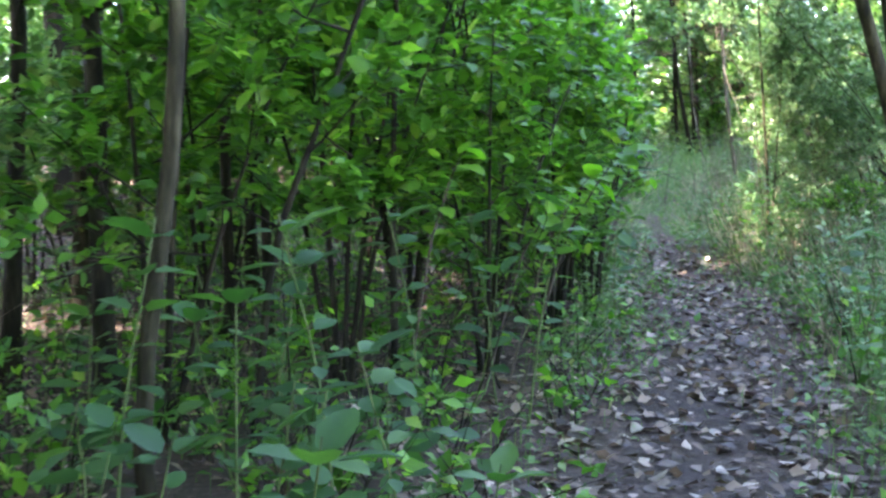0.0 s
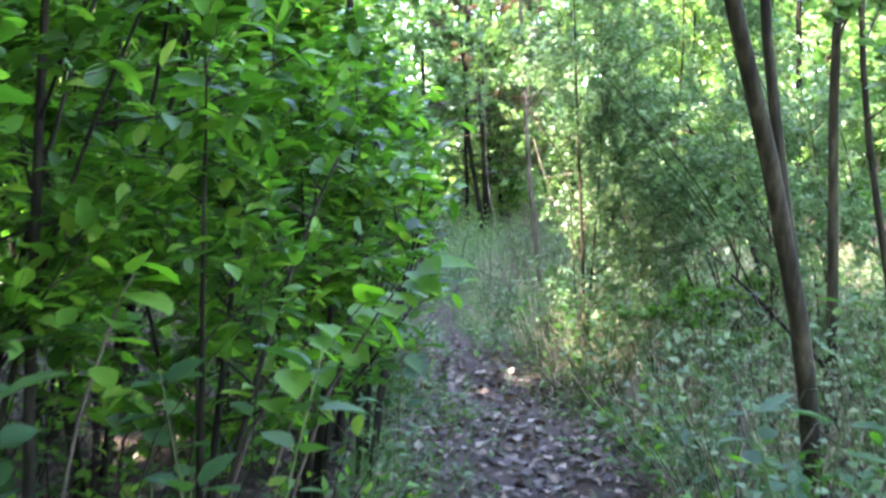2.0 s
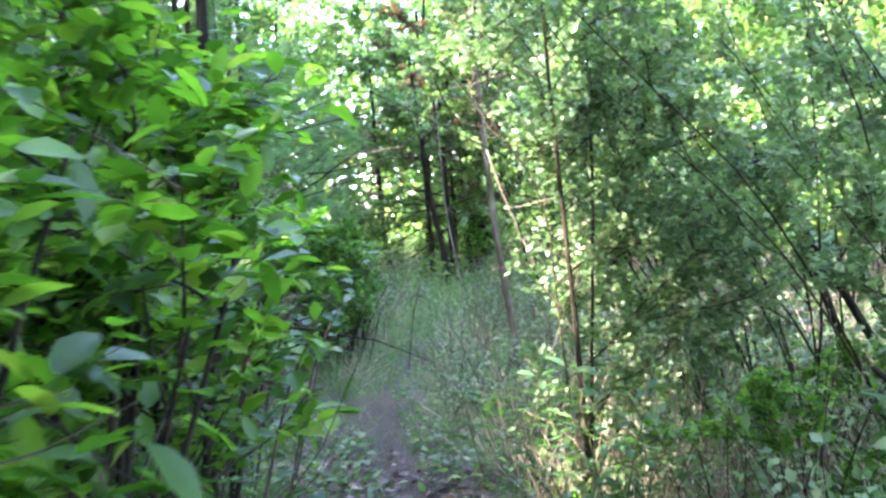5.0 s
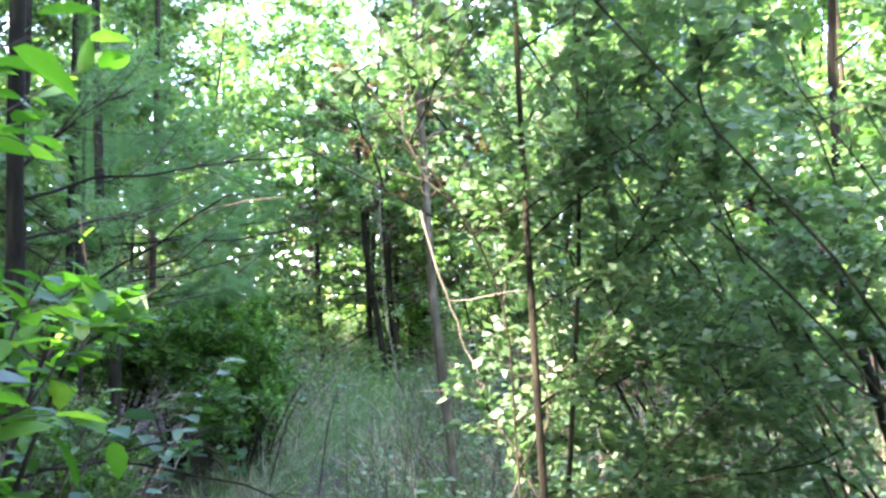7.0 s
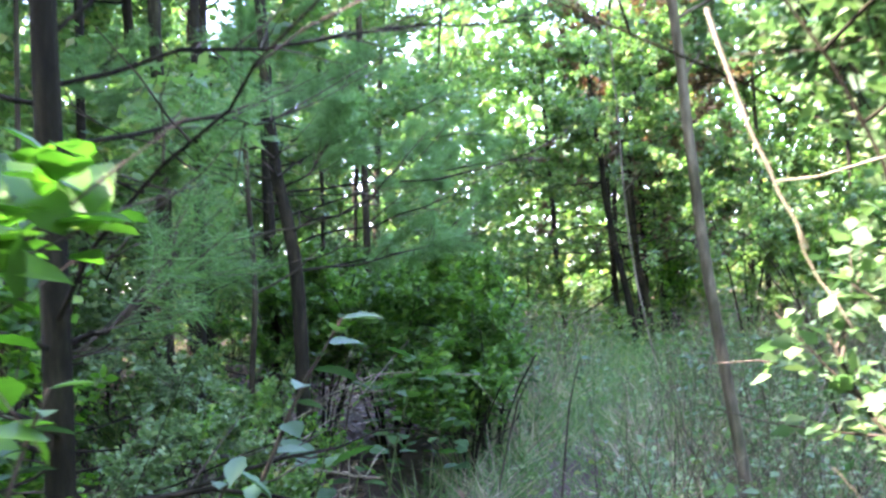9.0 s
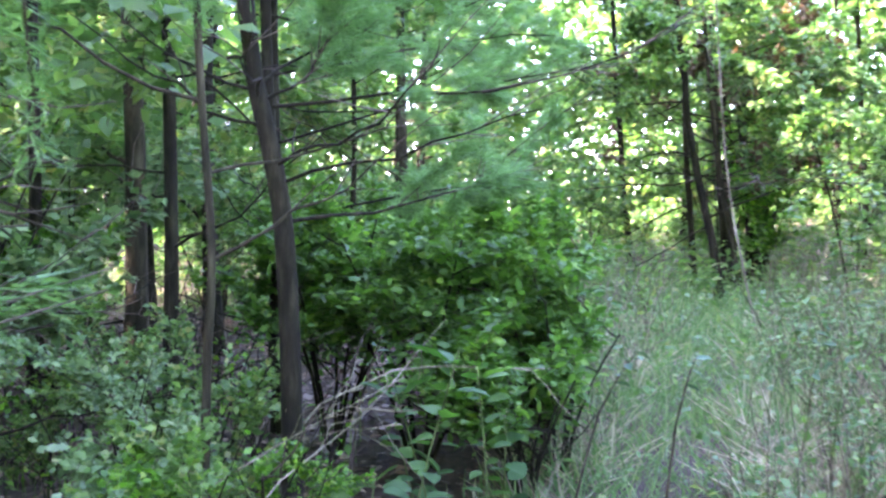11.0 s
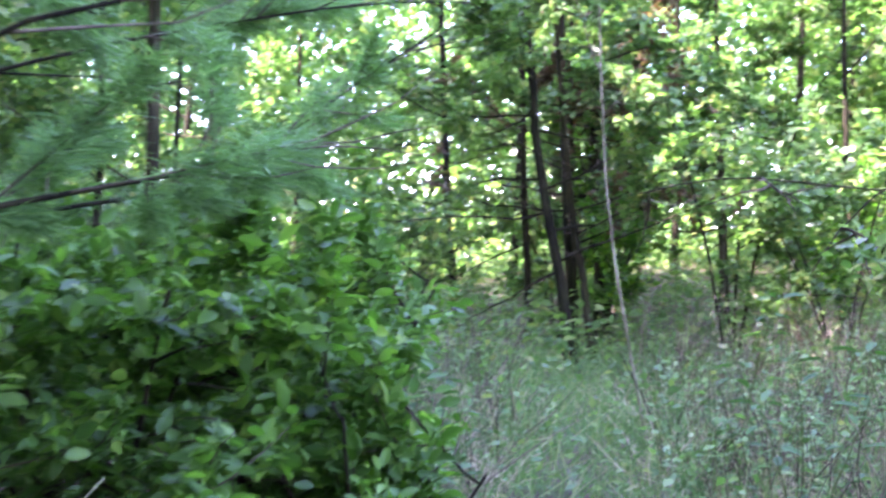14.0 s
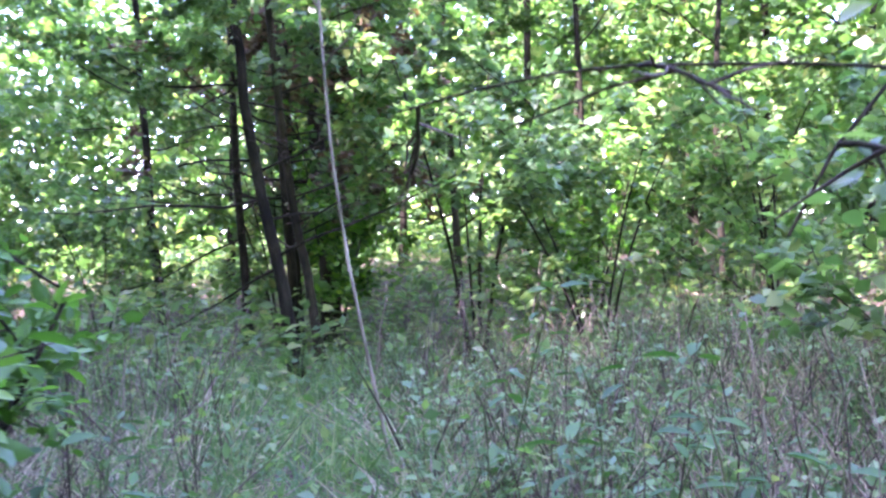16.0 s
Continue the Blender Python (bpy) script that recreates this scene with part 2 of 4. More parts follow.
def bent(rng, start, way, length, n=6, curl=0.12, rise=0.0):
    """A crooked line from start along way; rise > 0 turns it upwards, < 0 lets it hang."""
    pts, w = [np.array(start, float)], np.array(way, float)
    for i in range(n):
        w = w + rng.normal(0, curl, 3) + np.array([0, 0, rise / n])
        w /= np.linalg.norm(w)
        pts.append(pts[-1] + w * length / n)
    return np.array(pts)


def on_line(pts, u):
    f = np.clip(u, 0, 0.9999) * (len(pts) - 1)
    i = int(f)
    return pts[i] + (pts[i + 1] - pts[i]) * (f - i), unit(pts[i + 1] - pts[i])


def foliage(rng, twigs, count, size, shape, width=1.0, flat=0.7, spray=0.02, spread=0.9):
    """Leaves along twigs: n x 2 ends each; returns verts and triangles."""
    a, b = np.array([t[0] for t in twigs]), np.array([t[1] for t in twigs])
    k = rng.integers(0, len(a), count)
    u = rng.random(count)[:, None] ** 0.75
    p = a[k] + (b[k] - a[k]) * u + rng.normal(0, spray, (count, 3))
    d = unit(b[k] - a[k])
    ways = unit(d * 0.6 + rng.normal(0, spread, (count, 3)) * np.array([1, 1, 0.45]) + np.array([0, 0, -0.12]))
    ups = unit(np.array([0, 0, 1.0]) * flat + rng.normal(0, 0.5, (count, 3)))
    return p, ways, ups, size * rng.uniform(0.6, 1.25, count)


def clear_trail(base, data, gap=0.55):
    """Leave out what would hang over the footpath at head height."""
    p, w, u, s = data
    q = p + np.array(base)
    keep = ~((trail_gap(q[:, 0], q[:, 1]) < gap) & (q[:, 2] - land(q[:, 0], q[:, 1]) < 2.3))
    return p[keep], w[keep], u[keep], s[keep]


def plant(name, base, stems, label, category, bark, leaf_mat, seed, limbs=8, limb_len=0.9, limb_from=0.25, limb_to=1.0, limb_rise=0.3, limb_tilt=0.5,
          twigs=7, twig_len=0.35, leaves=3000, leaf=0.07, shape=BLADE_PLAIN, width=1.0, flat=0.7, spray=0.02, trunk_name="trunk", group="", side=None,
          limb_r=0.3, gap=0.55, spread=0.9, sides=8, leaf_name="crown", bare_below=0.0, hollow=-1.0):
    """A woody plant. stems: (list of points from its foot, radius at foot, radius at tip). side: (x, y) towards which limbs reach more."""
    rng = np.random.default_rng(seed)
    base = (base[0], base[1], height(base[0], base[1]) - 0.03)
    root = thing(name, base, label, category, group)
    ends = []
    twig_pieces = []
    for pts, r0, r1 in stems:
        pts = np.array(pts, float)
        m = max(8, 3 * len(pts))
        us = np.linspace(0, 1, m)
        cum = np.concatenate([[0], np.cumsum(np.linalg.norm(np.diff(pts, axis=0), axis=1))])
        fine = np.stack([np.interp(us * cum[-1], cum, pts[:, i]) for i in range(3)], 1)
        fine[1:-1] = (fine[:-2] + 2 * fine[1:-1] + fine[2:]) / 4
        fine[1:] += rng.normal(0, 0.10 * r0, (m - 1, 3)) * np.array([1, 1, 0])
        rad = r0 + (r1 - r0) * us ** 0.8
        rad[0] *= 1.35
        part(trunk_name, quick_mesh(trunk_name, *tube(fine, rad, sides), bark, True), root)
        total = cum[-1]
        for i in range(max(1, round(limbs / len(stems)))):
            u = limb_from + (limb_to - limb_from) * (i + rng.random()) / max(1, round(limbs / len(stems)))
            s, d = on_line(fine, u)
            az = i * 2.4 + rng.normal(0, 0.5) + seed
            w = np.array([math.cos(az), math.sin(az), limb_tilt + rng.normal(0, 0.2)])
            if side is not None:
                w[:2] += np.array(side)
            tip = np.array(base) + s + unit(w) * limb_len
            if trail_gap(tip[0], tip[1]) < gap + 0.1:
                w[:2] *= -1
            line = bent(rng, s, unit(w), limb_len * rng.uniform(0.6, 1.2) * (1.15 - 0.55 * u), 6, 0.13, limb_rise)
            r = np.interp(u, us, rad) * limb_r + 0.003
            part("limb", quick_mesh("limb", *tube(line, np.linspace(r, 0.003, 7), 6), bark, True), root)
            for j in range(twigs):
                v = 0.2 + 0.8 * (j + rng.random()) / twigs
                s2, d2 = on_line(line, v)
                tw = bent(rng, s2, unit(d2 * 0.8 + rng.normal(0, 0.6, 3) * np.array([1, 1, 0.6])), twig_len * rng.uniform(0.5, 1.3), 3, 0.15, 0.1)
                twig_pieces.append(tube(tw, np.linspace(0.0035, 0.0012, 4), 3))
                ends += [(tw[0], tw[1]), (tw[1], tw[2]), (tw[2], tw[3])]
            ends.append((line[3], line[6]))
        ends.append((fine[int(m * 0.8)], fine[-1]))
    if twig_pieces:
        tagged(part("twig_spray", quick_mesh("twig_spray", *joined(twig_pieces), TWIG), root), kind="stuff")
    if leaves:
        data = clear_trail(base, foliage(rng, ends, leaves, leaf, shape, width, flat, spray, spread), gap)
        if bare_below:
            keep = rng.random(len(data[0])) < np.clip(data[0][:, 2] / bare_below, 0.12, 1) ** 1.5 * np.clip((data[0][:, 2] - hollow) / 0.3 + 0.05, 0.05, 1)
            data = tuple(d[keep] for d in data)
        if len(data[0]):
            part(leaf_name, quick_mesh(leaf_name, *blades(*data, shape, width), leaf_mat), root)
    return root


def line_to(base, *tops):
    """Points of a stem from its foot to places given in the world."""
    b = np.array([base[0], base[1], height(base[0], base[1]) - 0.03])
    return [np.zeros(3)] + [np.array(t, float) - b for t in tops]

# ------------------------------------------------------------------ ground
def ground():
    xs = np.concatenate([-np.geomspace(600, 16, 16), np.linspace(-14, 18, 150), np.geomspace(20, 600, 16)])
    ys = np.concatenate([-np.geomspace(600, 8, 14), np.linspace(-6, 40, 200), np.geomspace(43, 600, 14)])
    gx, gy = np.meshgrid(xs, ys)
    verts = np.stack([gx, gy, land(gx, gy)], -1).reshape(-1, 3)
    i, j = np.meshgrid(np.arange(len(xs) - 1), np.arange(len(ys) - 1))
    a = (j * len(xs) + i).ravel()
    tris = np.concatenate([np.stack([a, a + 1, a + 1 + len(xs)], 1), np.stack([a, a + 1 + len(xs), a + len(xs)], 1)])
    ob = new("ground", quick_mesh("ground", verts, tris, SOIL, True))
    return tagged(ob, "dark forest soil with a narrow trodden footpath", "ground", kind="structure")


GROUND = ground()

# ------------------------------------------------------------------ left of the path: young broad-leaved shrubs


def shrub_stems(rng, n, high, out, r=0.02):
    stems = []
    for i in range(n):
        az = i * 2.4 + rng.normal(0, 0.4)
        reach = out * rng.uniform(0.5, 1.1)
        h = high * rng.uniform(0.75, 1.05)
        d = np.array([math.cos(az), math.sin(az), 0])
        stems.append(([d * 0.04, d * reach * 0.3 + (0, 0, h * 0.4), d * reach * 0.65 + (0, 0, h * 0.75), d * reach + (0, 0, h)], r * rng.uniform(0.8, 1.2), 0.005))
    return stems


for k, (x, y, high, out, n, cnt) in enumerate([(-0.55, 6.3, 2.7, 0.9, 5, 4200), (-0.25, 7.7, 3.3, 1.0, 6, 6500), (0.38, 8.9, 3.4, 0.85, 6, 6500), (0.59, 9.93, 3.0, 0.75, 5, 4200),
                                              (-1.5, 7.6, 3.4, 1.1, 5, 5000), (-1.3, 5.3, 2.9, 0.8, 4, 2600), (-0.69, 9.5, 3.6, 1.1, 5, 4500), (0.72, 7.7, 1.9, 0.5, 5, 2300), (0.98, 9.22, 2.1, 0.5, 5, 2600), (0.25, 6.6, 1.7, 0.5, 4, 1700), (1.05, 8.4, 1.5, 0.4, 4, 1500), (1.2, 9.93, 2.2, 0.5, 5, 2600), (1.32, 10.97, 1.5, 0.45, 4, 1700)]):
    rng = np.random.default_rng(100 + k)
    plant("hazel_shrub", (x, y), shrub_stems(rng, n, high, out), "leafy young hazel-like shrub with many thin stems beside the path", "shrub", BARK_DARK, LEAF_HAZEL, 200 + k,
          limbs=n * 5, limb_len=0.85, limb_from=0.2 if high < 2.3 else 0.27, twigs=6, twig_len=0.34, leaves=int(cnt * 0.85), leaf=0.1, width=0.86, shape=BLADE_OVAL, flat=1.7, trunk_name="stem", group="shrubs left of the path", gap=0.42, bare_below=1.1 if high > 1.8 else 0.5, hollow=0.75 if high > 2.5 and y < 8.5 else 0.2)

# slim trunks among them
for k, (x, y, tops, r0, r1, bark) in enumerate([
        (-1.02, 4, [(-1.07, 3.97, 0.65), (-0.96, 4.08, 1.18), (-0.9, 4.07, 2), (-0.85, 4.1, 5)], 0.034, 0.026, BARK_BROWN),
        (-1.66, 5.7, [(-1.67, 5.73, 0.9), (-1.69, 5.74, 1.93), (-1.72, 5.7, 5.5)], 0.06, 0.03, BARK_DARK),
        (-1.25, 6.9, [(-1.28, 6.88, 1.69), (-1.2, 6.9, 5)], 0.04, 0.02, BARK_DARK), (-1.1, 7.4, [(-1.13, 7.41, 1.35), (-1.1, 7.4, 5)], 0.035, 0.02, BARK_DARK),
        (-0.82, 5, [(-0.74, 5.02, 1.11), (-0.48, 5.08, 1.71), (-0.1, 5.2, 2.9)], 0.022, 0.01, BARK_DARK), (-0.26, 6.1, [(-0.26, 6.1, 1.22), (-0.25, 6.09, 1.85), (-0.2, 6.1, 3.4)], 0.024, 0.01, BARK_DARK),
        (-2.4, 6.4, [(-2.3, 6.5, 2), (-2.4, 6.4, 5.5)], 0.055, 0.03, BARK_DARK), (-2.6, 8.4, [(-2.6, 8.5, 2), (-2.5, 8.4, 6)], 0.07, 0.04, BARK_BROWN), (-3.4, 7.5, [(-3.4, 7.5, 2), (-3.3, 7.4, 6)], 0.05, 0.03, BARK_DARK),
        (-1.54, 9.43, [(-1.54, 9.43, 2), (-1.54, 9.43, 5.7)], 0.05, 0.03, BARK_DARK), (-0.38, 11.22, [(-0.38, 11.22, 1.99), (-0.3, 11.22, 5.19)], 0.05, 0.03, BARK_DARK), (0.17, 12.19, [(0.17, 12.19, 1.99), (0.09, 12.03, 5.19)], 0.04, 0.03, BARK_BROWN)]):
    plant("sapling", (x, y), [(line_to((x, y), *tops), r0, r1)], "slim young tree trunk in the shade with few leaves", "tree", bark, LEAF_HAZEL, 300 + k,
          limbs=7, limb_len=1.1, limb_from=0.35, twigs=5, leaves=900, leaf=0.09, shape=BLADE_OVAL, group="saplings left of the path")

# ------------------------------------------------------------------ right of the path: leaning trees
f = (3.07, 7.37)
plant("twin_stemmed_tree", f, [(line_to(f, (2.93, 7.25, 0.84), (2.78, 7.22, 1.58), (2.47, 7.1, 2.4), (2.0, 7.0, 4.2), (1.7, 7.0, 6.0)), 0.05, 0.026),
                               (line_to((3.07, 7.37), (2.97, 7.33, 0.8), (2.86, 7.33, 1.5), (2.74, 7.41, 2.45), (2.62, 7.5, 4.4), (2.5, 7.5, 5.8)), 0.034, 0.018)],
      "brown-barked tree with two leaning stems beside the path", "tree", BARK_BROWN, LEAF_WOODS, 41, limbs=10, limb_len=1.4, limb_from=0.42, limb_r=0.25, leaves=2600, leaf=0.1, shape=BLADE_OVAL)
f = (4.08, 9.14)
plant("slim_tree", f, [(line_to(f, (4.07, 9.14, 0.75), (4.02, 9.14, 2.5), (4.0, 9.1, 6.0)), 0.04, 0.02)], "slim straight grey-brown tree in the brush", "tree", BARK_BROWN, LEAF_WOODS, 42, limbs=8, limb_len=1.2, limb_from=0.4, leaves=1500, leaf=0.1, shape=BLADE_OVAL)
f = (4.75, 9.45)
plant("slim_tree", f, [(line_to(f, (4.71, 9.47, 0.99), (4.48, 9.59, 2.4), (4.3, 9.6, 5.5)), 0.03, 0.015)], "slim leaning young tree in the brush", "tree", BARK_BROWN, LEAF_WOODS, 43, limbs=8, limb_len=1.2, limb_from=0.35, leaves=1500, leaf=0.1, shape=BLADE_OVAL)


def fallen_branch(name, pts, r, label, bark=BARK_BROWN, seed=0, snags=4):
    rng = np.random.default_rng(seed)
    pts = np.array(pts, float)
    us, fine = np.linspace(0, 1, 9), []
    for u in us:
        fine.append(on_line(pts, u)[0])
    fine = np.array(fine) + rng.normal(0, r * 0.35, (9, 3))
    base = fine[0].copy()
    root = thing(name, base, label, "branch")
    part("branch", quick_mesh("branch", *tube(fine - base, np.linspace(r, r * 0.45, 9), 7), bark, True), root)
    for i in range(snags):
        s, d = on_line(fine - base, rng.uniform(0.25, 0.95))
        ln = bent(rng, s, unit(d + rng.normal(0, 0.8, 3)), rng.uniform(0.12, 0.45), 4, 0.2)
        part("snag", quick_mesh("snag", *tube(ln, np.linspace(r * 0.4, 0.002, 5), 5), bark, True), root)
    return root


fallen_branch("fallen_branch", [(4.12, 8.9, height(4.12, 8.9) + 0.02), (3.98, 9.05, 0.79), (3.35, 9.06, 1.34)], 0.022, "dead branch sticking up out of the brush", BARK_DARK, 5)
fallen_branch("leaning_log", [(5.3, 11.7, height(5.3, 11.7)), (4.75, 11.68, 1.5), (4.3, 11.67, 2.2), (4.1, 11.66, 2.27)], 0.03, "dead trunk leaning through the brush", BARK_DARK, 6)

fallen_branch("broken_stem", [(5.23, 12.19, height(5.23, 12.19)), (4.75, 12.36, 2.23), (4.38, 12.52, 2.47)], 0.03, "broken dead stem leaning among the arching shrubs", BARK_DARK, 9)

# the dark twiggy tree, the pale leaning tree and the arching shrubs
f = (3.2, 11.5)
plant("twiggy_tree", f, [(line_to(f, (3.17, 11.5, 1.24), (3.1, 11.52, 2.13), (3.05, 11.55, 3.11), (3.0, 11.6, 4.07)), 0.019, 0.005),
                         (line_to(f, (3.26, 11.55, 1.3), (3.32, 11.6, 2.31), (3.28, 11.65, 3.59)), 0.012, 0.005),
                         (line_to(f, (3.12, 11.58, 1.1), (3.05, 11.6, 2.03), (2.83, 11.6, 2.35), (2.5, 11.6, 2.75)), 0.006, 0.003)],
      "dark-stemmed twiggy tree hung with small leaves", "tree", BARK_BROWN, LEAF_FINE, 44, limbs=42, limb_len=0.85, limb_from=0.16, limb_r=0.2, twigs=10, twig_len=0.32, leaves=17000, leaf=0.048, gap=0.6)
f = (3.86, 15.2)
plant("pale_tree", f, [(line_to(f, (3.8, 15.2, 1.0), (3.68, 15.2, 1.8), (3.61, 15.2, 2.48), (3.55, 15.2, 3.12), (3.4, 15.2, 5.0)), 0.033, 0.02)],
      "slender pale-barked tree leaning over the path", "tree", BARK_PALE, LEAF_FINE, 45, limbs=9, limb_len=0.9, limb_from=0.5, leaves=2200, leaf=0.06, gap=0.6, shape=BLADE_OVAL)
fallen_branch("hanging_stick", [(2.76, 11.66, 2.28), (2.83, 11.65, 2.05), (2.9, 11.6, 1.86)], 0.005, "bare pale stick caught in the twigs", BARK_ASH, 7, 2)
for k, (x, y, high, tip) in enumerate([(4.44, 12.03, 3.0, (3.37, 12.44, 3.11)), (4.6, 11.54, 2.8, (3.65, 11.7, 3.03)), (4.28, 12.52, 2.7, (3.41, 13.02, 2.79)), (4.89, 10.65, 3.0, (4.03, 10.58, 2.98)), (4.36, 10.29, 2.5, (3.59, 10.36, 2.58))]):
    rng = np.random.default_rng(500 + k)
    stems = []
    for i in range(6):
        t = np.array(tip) + rng.normal(0, 0.45, 3)
        b = np.array([x, y, height(x, y)]) + np.array([*rng.normal(0, 0.08, 2), 0])
        mid = b + (t - b) * 0.5 + np.array([0.12, 0, 0.28]) + rng.normal(0, 0.1, 3)
        q = b + (t - b) * 0.22 + np.array([0.1, 0, 0.2])
        stems.append(([b - (x, y, height(x, y)), q - (x, y, height(x, y)), mid - (x, y, height(x, y)), t - (x, y, height(x, y))], 0.009, 0.003))
    plant("arching_shrub", (x, y), stems, "shrub of thin arching stems leaning over the brush", "shrub", BARK_BROWN, LEAF_FINE, 510 + k, limbs=24, limb_len=0.6, limb_from=0.25, twigs=5, twig_len=0.25,
          leaves=5600, leaf=0.052, trunk_name="stem", group="arching shrubs", sides=5)

# ------------------------------------------------------------------ left: dark pines with level branches


def pine(base, tops, r0, r1, label, seed, boughs, bark=BARK_DARK, needles=9000, dead=8, name="pine_tree"):
    """boughs: lists of world points of the big level branches."""
    rng = np.random.default_rng(seed)
    b = np.array([base[0], base[1], height(*base) - 0.03])
    root = thing(name, b, label, "tree", "pines left of the path")
    pts = np.array(line_to(base, *tops))
    fine = np.array([on_line(pts, u)[0] for u in np.linspace(0, 1, 16)])
    fine[1:-1] = (fine[:-2] + 2 * fine[1:-1] + fine[2:]) / 4
    part("trunk", quick_mesh("trunk", *tube(fine, np.linspace(r0, r1, 16) * np.concatenate([[1.3], np.ones(15)]), 9), bark, True), root)
    lines = [np.array([on_line(np.array(q, float) - b, u)[0] for u in np.linspace(0, 1, 8)]) for q in boughs]
    for i in range(dead):
        u = rng.uniform(0.12, 0.75)
        s, d = on_line(fine, u)
        az = i * 2.4 + seed
        lines.append(bent(rng, s, unit(np.array([math.cos(az), math.sin(az), rng.uniform(-0.1, 0.35)])), rng.uniform(0.6, 1.5), 7, 0.1, 0.15))
    ends, tw = [], []
    grown = []
    for n, ln in enumerate(lines):
        grown.append(n < len(boughs) or ln[0][2] > 2.1)
        ln = ln + np.concatenate([np.zeros((1, 3)), rng.normal(0, 0.012, (len(ln) - 1, 3))])
        part("bough", quick_mesh("bough", *tube(ln, np.linspace(0.009 if n < len(boughs) else 0.008, 0.0025, len(ln)), 6), bark, True), root)
        for j in range(18 if grown[n] else 4):
            s, d = on_line(ln, rng.uniform(0.3, 1.0))
            side = unit(np.cross(d, (0, 0, 1))) * rng.choice([-1, 1])
            t = bent(rng, s, unit(d * 0.7 + side * rng.uniform(0.2, 0.9) + np.array([0, 0, rng.normal(0.05, 0.2)])), rng.uniform(0.2, 0.5), 3, 0.15)
            tw.append(tube(t, np.linspace(0.004, 0.0012, 4), 3))
            if grown[n]:
                ends += [(t[1], t[2]), (t[2], t[3])]
    tagged(part("twig_spray", quick_mesh("twig_spray", *joined(tw), TWIG), root), kind="stuff")
    ends += [(fine[11], fine[13]), (fine[13], fine[15])]
    data = clear_trail(b, foliage(rng, ends, needles * 3, 0.07, BLADE_NEEDLE, 1.0, 0.3, 0.015, 0.75), 0.6)
    part("needle_foliage", quick_mesh("needle_foliage", *blades(*data, BLADE_NEEDLE, 1.1), NEEDLE), root)
    return root


pine((1.38, 12.6), [(1.38, 12.6, 1.4), (1.36, 12.6, 2.1), (1.34, 12.6, 2.6), (1.25, 12.6, 6.4)], 0.04, 0.032, "dark straight pine trunk with bare level branches", 61,
     [[(1.36, 12.62, 2.36), (1.6, 12.8, 2.47), (1.95, 13.1, 2.58), (2.3, 13.4, 2.68), (2.75, 13.7, 2.8)], [(1.36, 12.62, 2.2), (1.67, 13.05, 2.33), (1.85, 13.4, 2.4)], [(1.36, 12.6, 2.48), (1.5, 12.65, 2.62), (1.75, 12.7, 2.85)],
      [(1.37, 12.62, 1.7), (1.5, 12.7, 1.75), (1.65, 13.0, 2.0)]], needles=2600, dead=9)
pine((1.64, 16.4), [(1.64, 16.4, 1.5), (1.62, 16.38, 2.0), (1.59, 16.36, 2.23), (1.53, 16.36, 2.5), (1.48, 16.34, 2.75), (1.3, 16.3, 6.2)], 0.045, 0.032, "dark crooked pine trunk with one long level branch", 62,
     [[(1.58, 16.36, 2.48), (1.85, 16.4, 2.52), (2.26, 16.48, 2.53), (2.5, 16.55, 2.57), (2.92, 16.62, 2.68), (3.25, 16.7, 2.84)], [(1.62, 16.4, 2.03), (2.0, 16.7, 2.08), (2.35, 17.0, 2.18), (2.65, 17.2, 2.28)],
      [(1.54, 16.36, 2.5), (1.72, 16.4, 2.6), (1.85, 16.45, 2.85)]], needles=12000, dead=7)
pine((1.25, 18.6), [(1.25, 18.6, 2.0), (1.2, 18.6, 3.0), (1.15, 18.6, 6.5)], 0.04, 0.03, "dark pine trunk with long feathery boughs over the bush", 64,
     [[(1.25, 18.6, 2.05), (1.9, 18.32, 2.17), (2.44, 18.23, 2.28), (2.62, 18.2, 2.46), (3.05, 18.1, 2.75)], [(1.22, 18.6, 2.5), (1.9, 18.5, 2.7), (2.6, 18.5, 2.85), (3.2, 18.6, 2.95)], [(1.2, 18.6, 2.9), (2.0, 18.8, 3.1), (2.9, 19.0, 3.2)]], needles=12000, dead=6)
pine((1.41, 15.8), [(1.43, 15.8, 1.5), (1.46, 15.8, 1.93), (1.41, 15.8, 2.6), (1.35, 15.8, 5.6)], 0.018, 0.013, "thin light-barked young trunk flecked with sun", 63, [], BARK_BROWN, 2500, 5)
for k, (x, y, r) in enumerate([(0.57, 14.71, 0.016), (0.09, 16.75, 0.05), (0.8, 17.82, 0.045), (-0.78, 14.5, 0.06), (1.04, 19.8, 0.05), (-0.3, 18.93, 0.05), (1.83, 21.74, 0.05), (0.49, 13.59, 0.025)]):
    pine((x, y), [(x + 0.03, y, 2.0), (x - 0.05, y + 0.1, 7.0)], r, r * 0.6, "straight dark pine trunk in the shade", 70 + k, [], BARK_DARK if k % 3 else BARK_BROWN, 5000, 12)

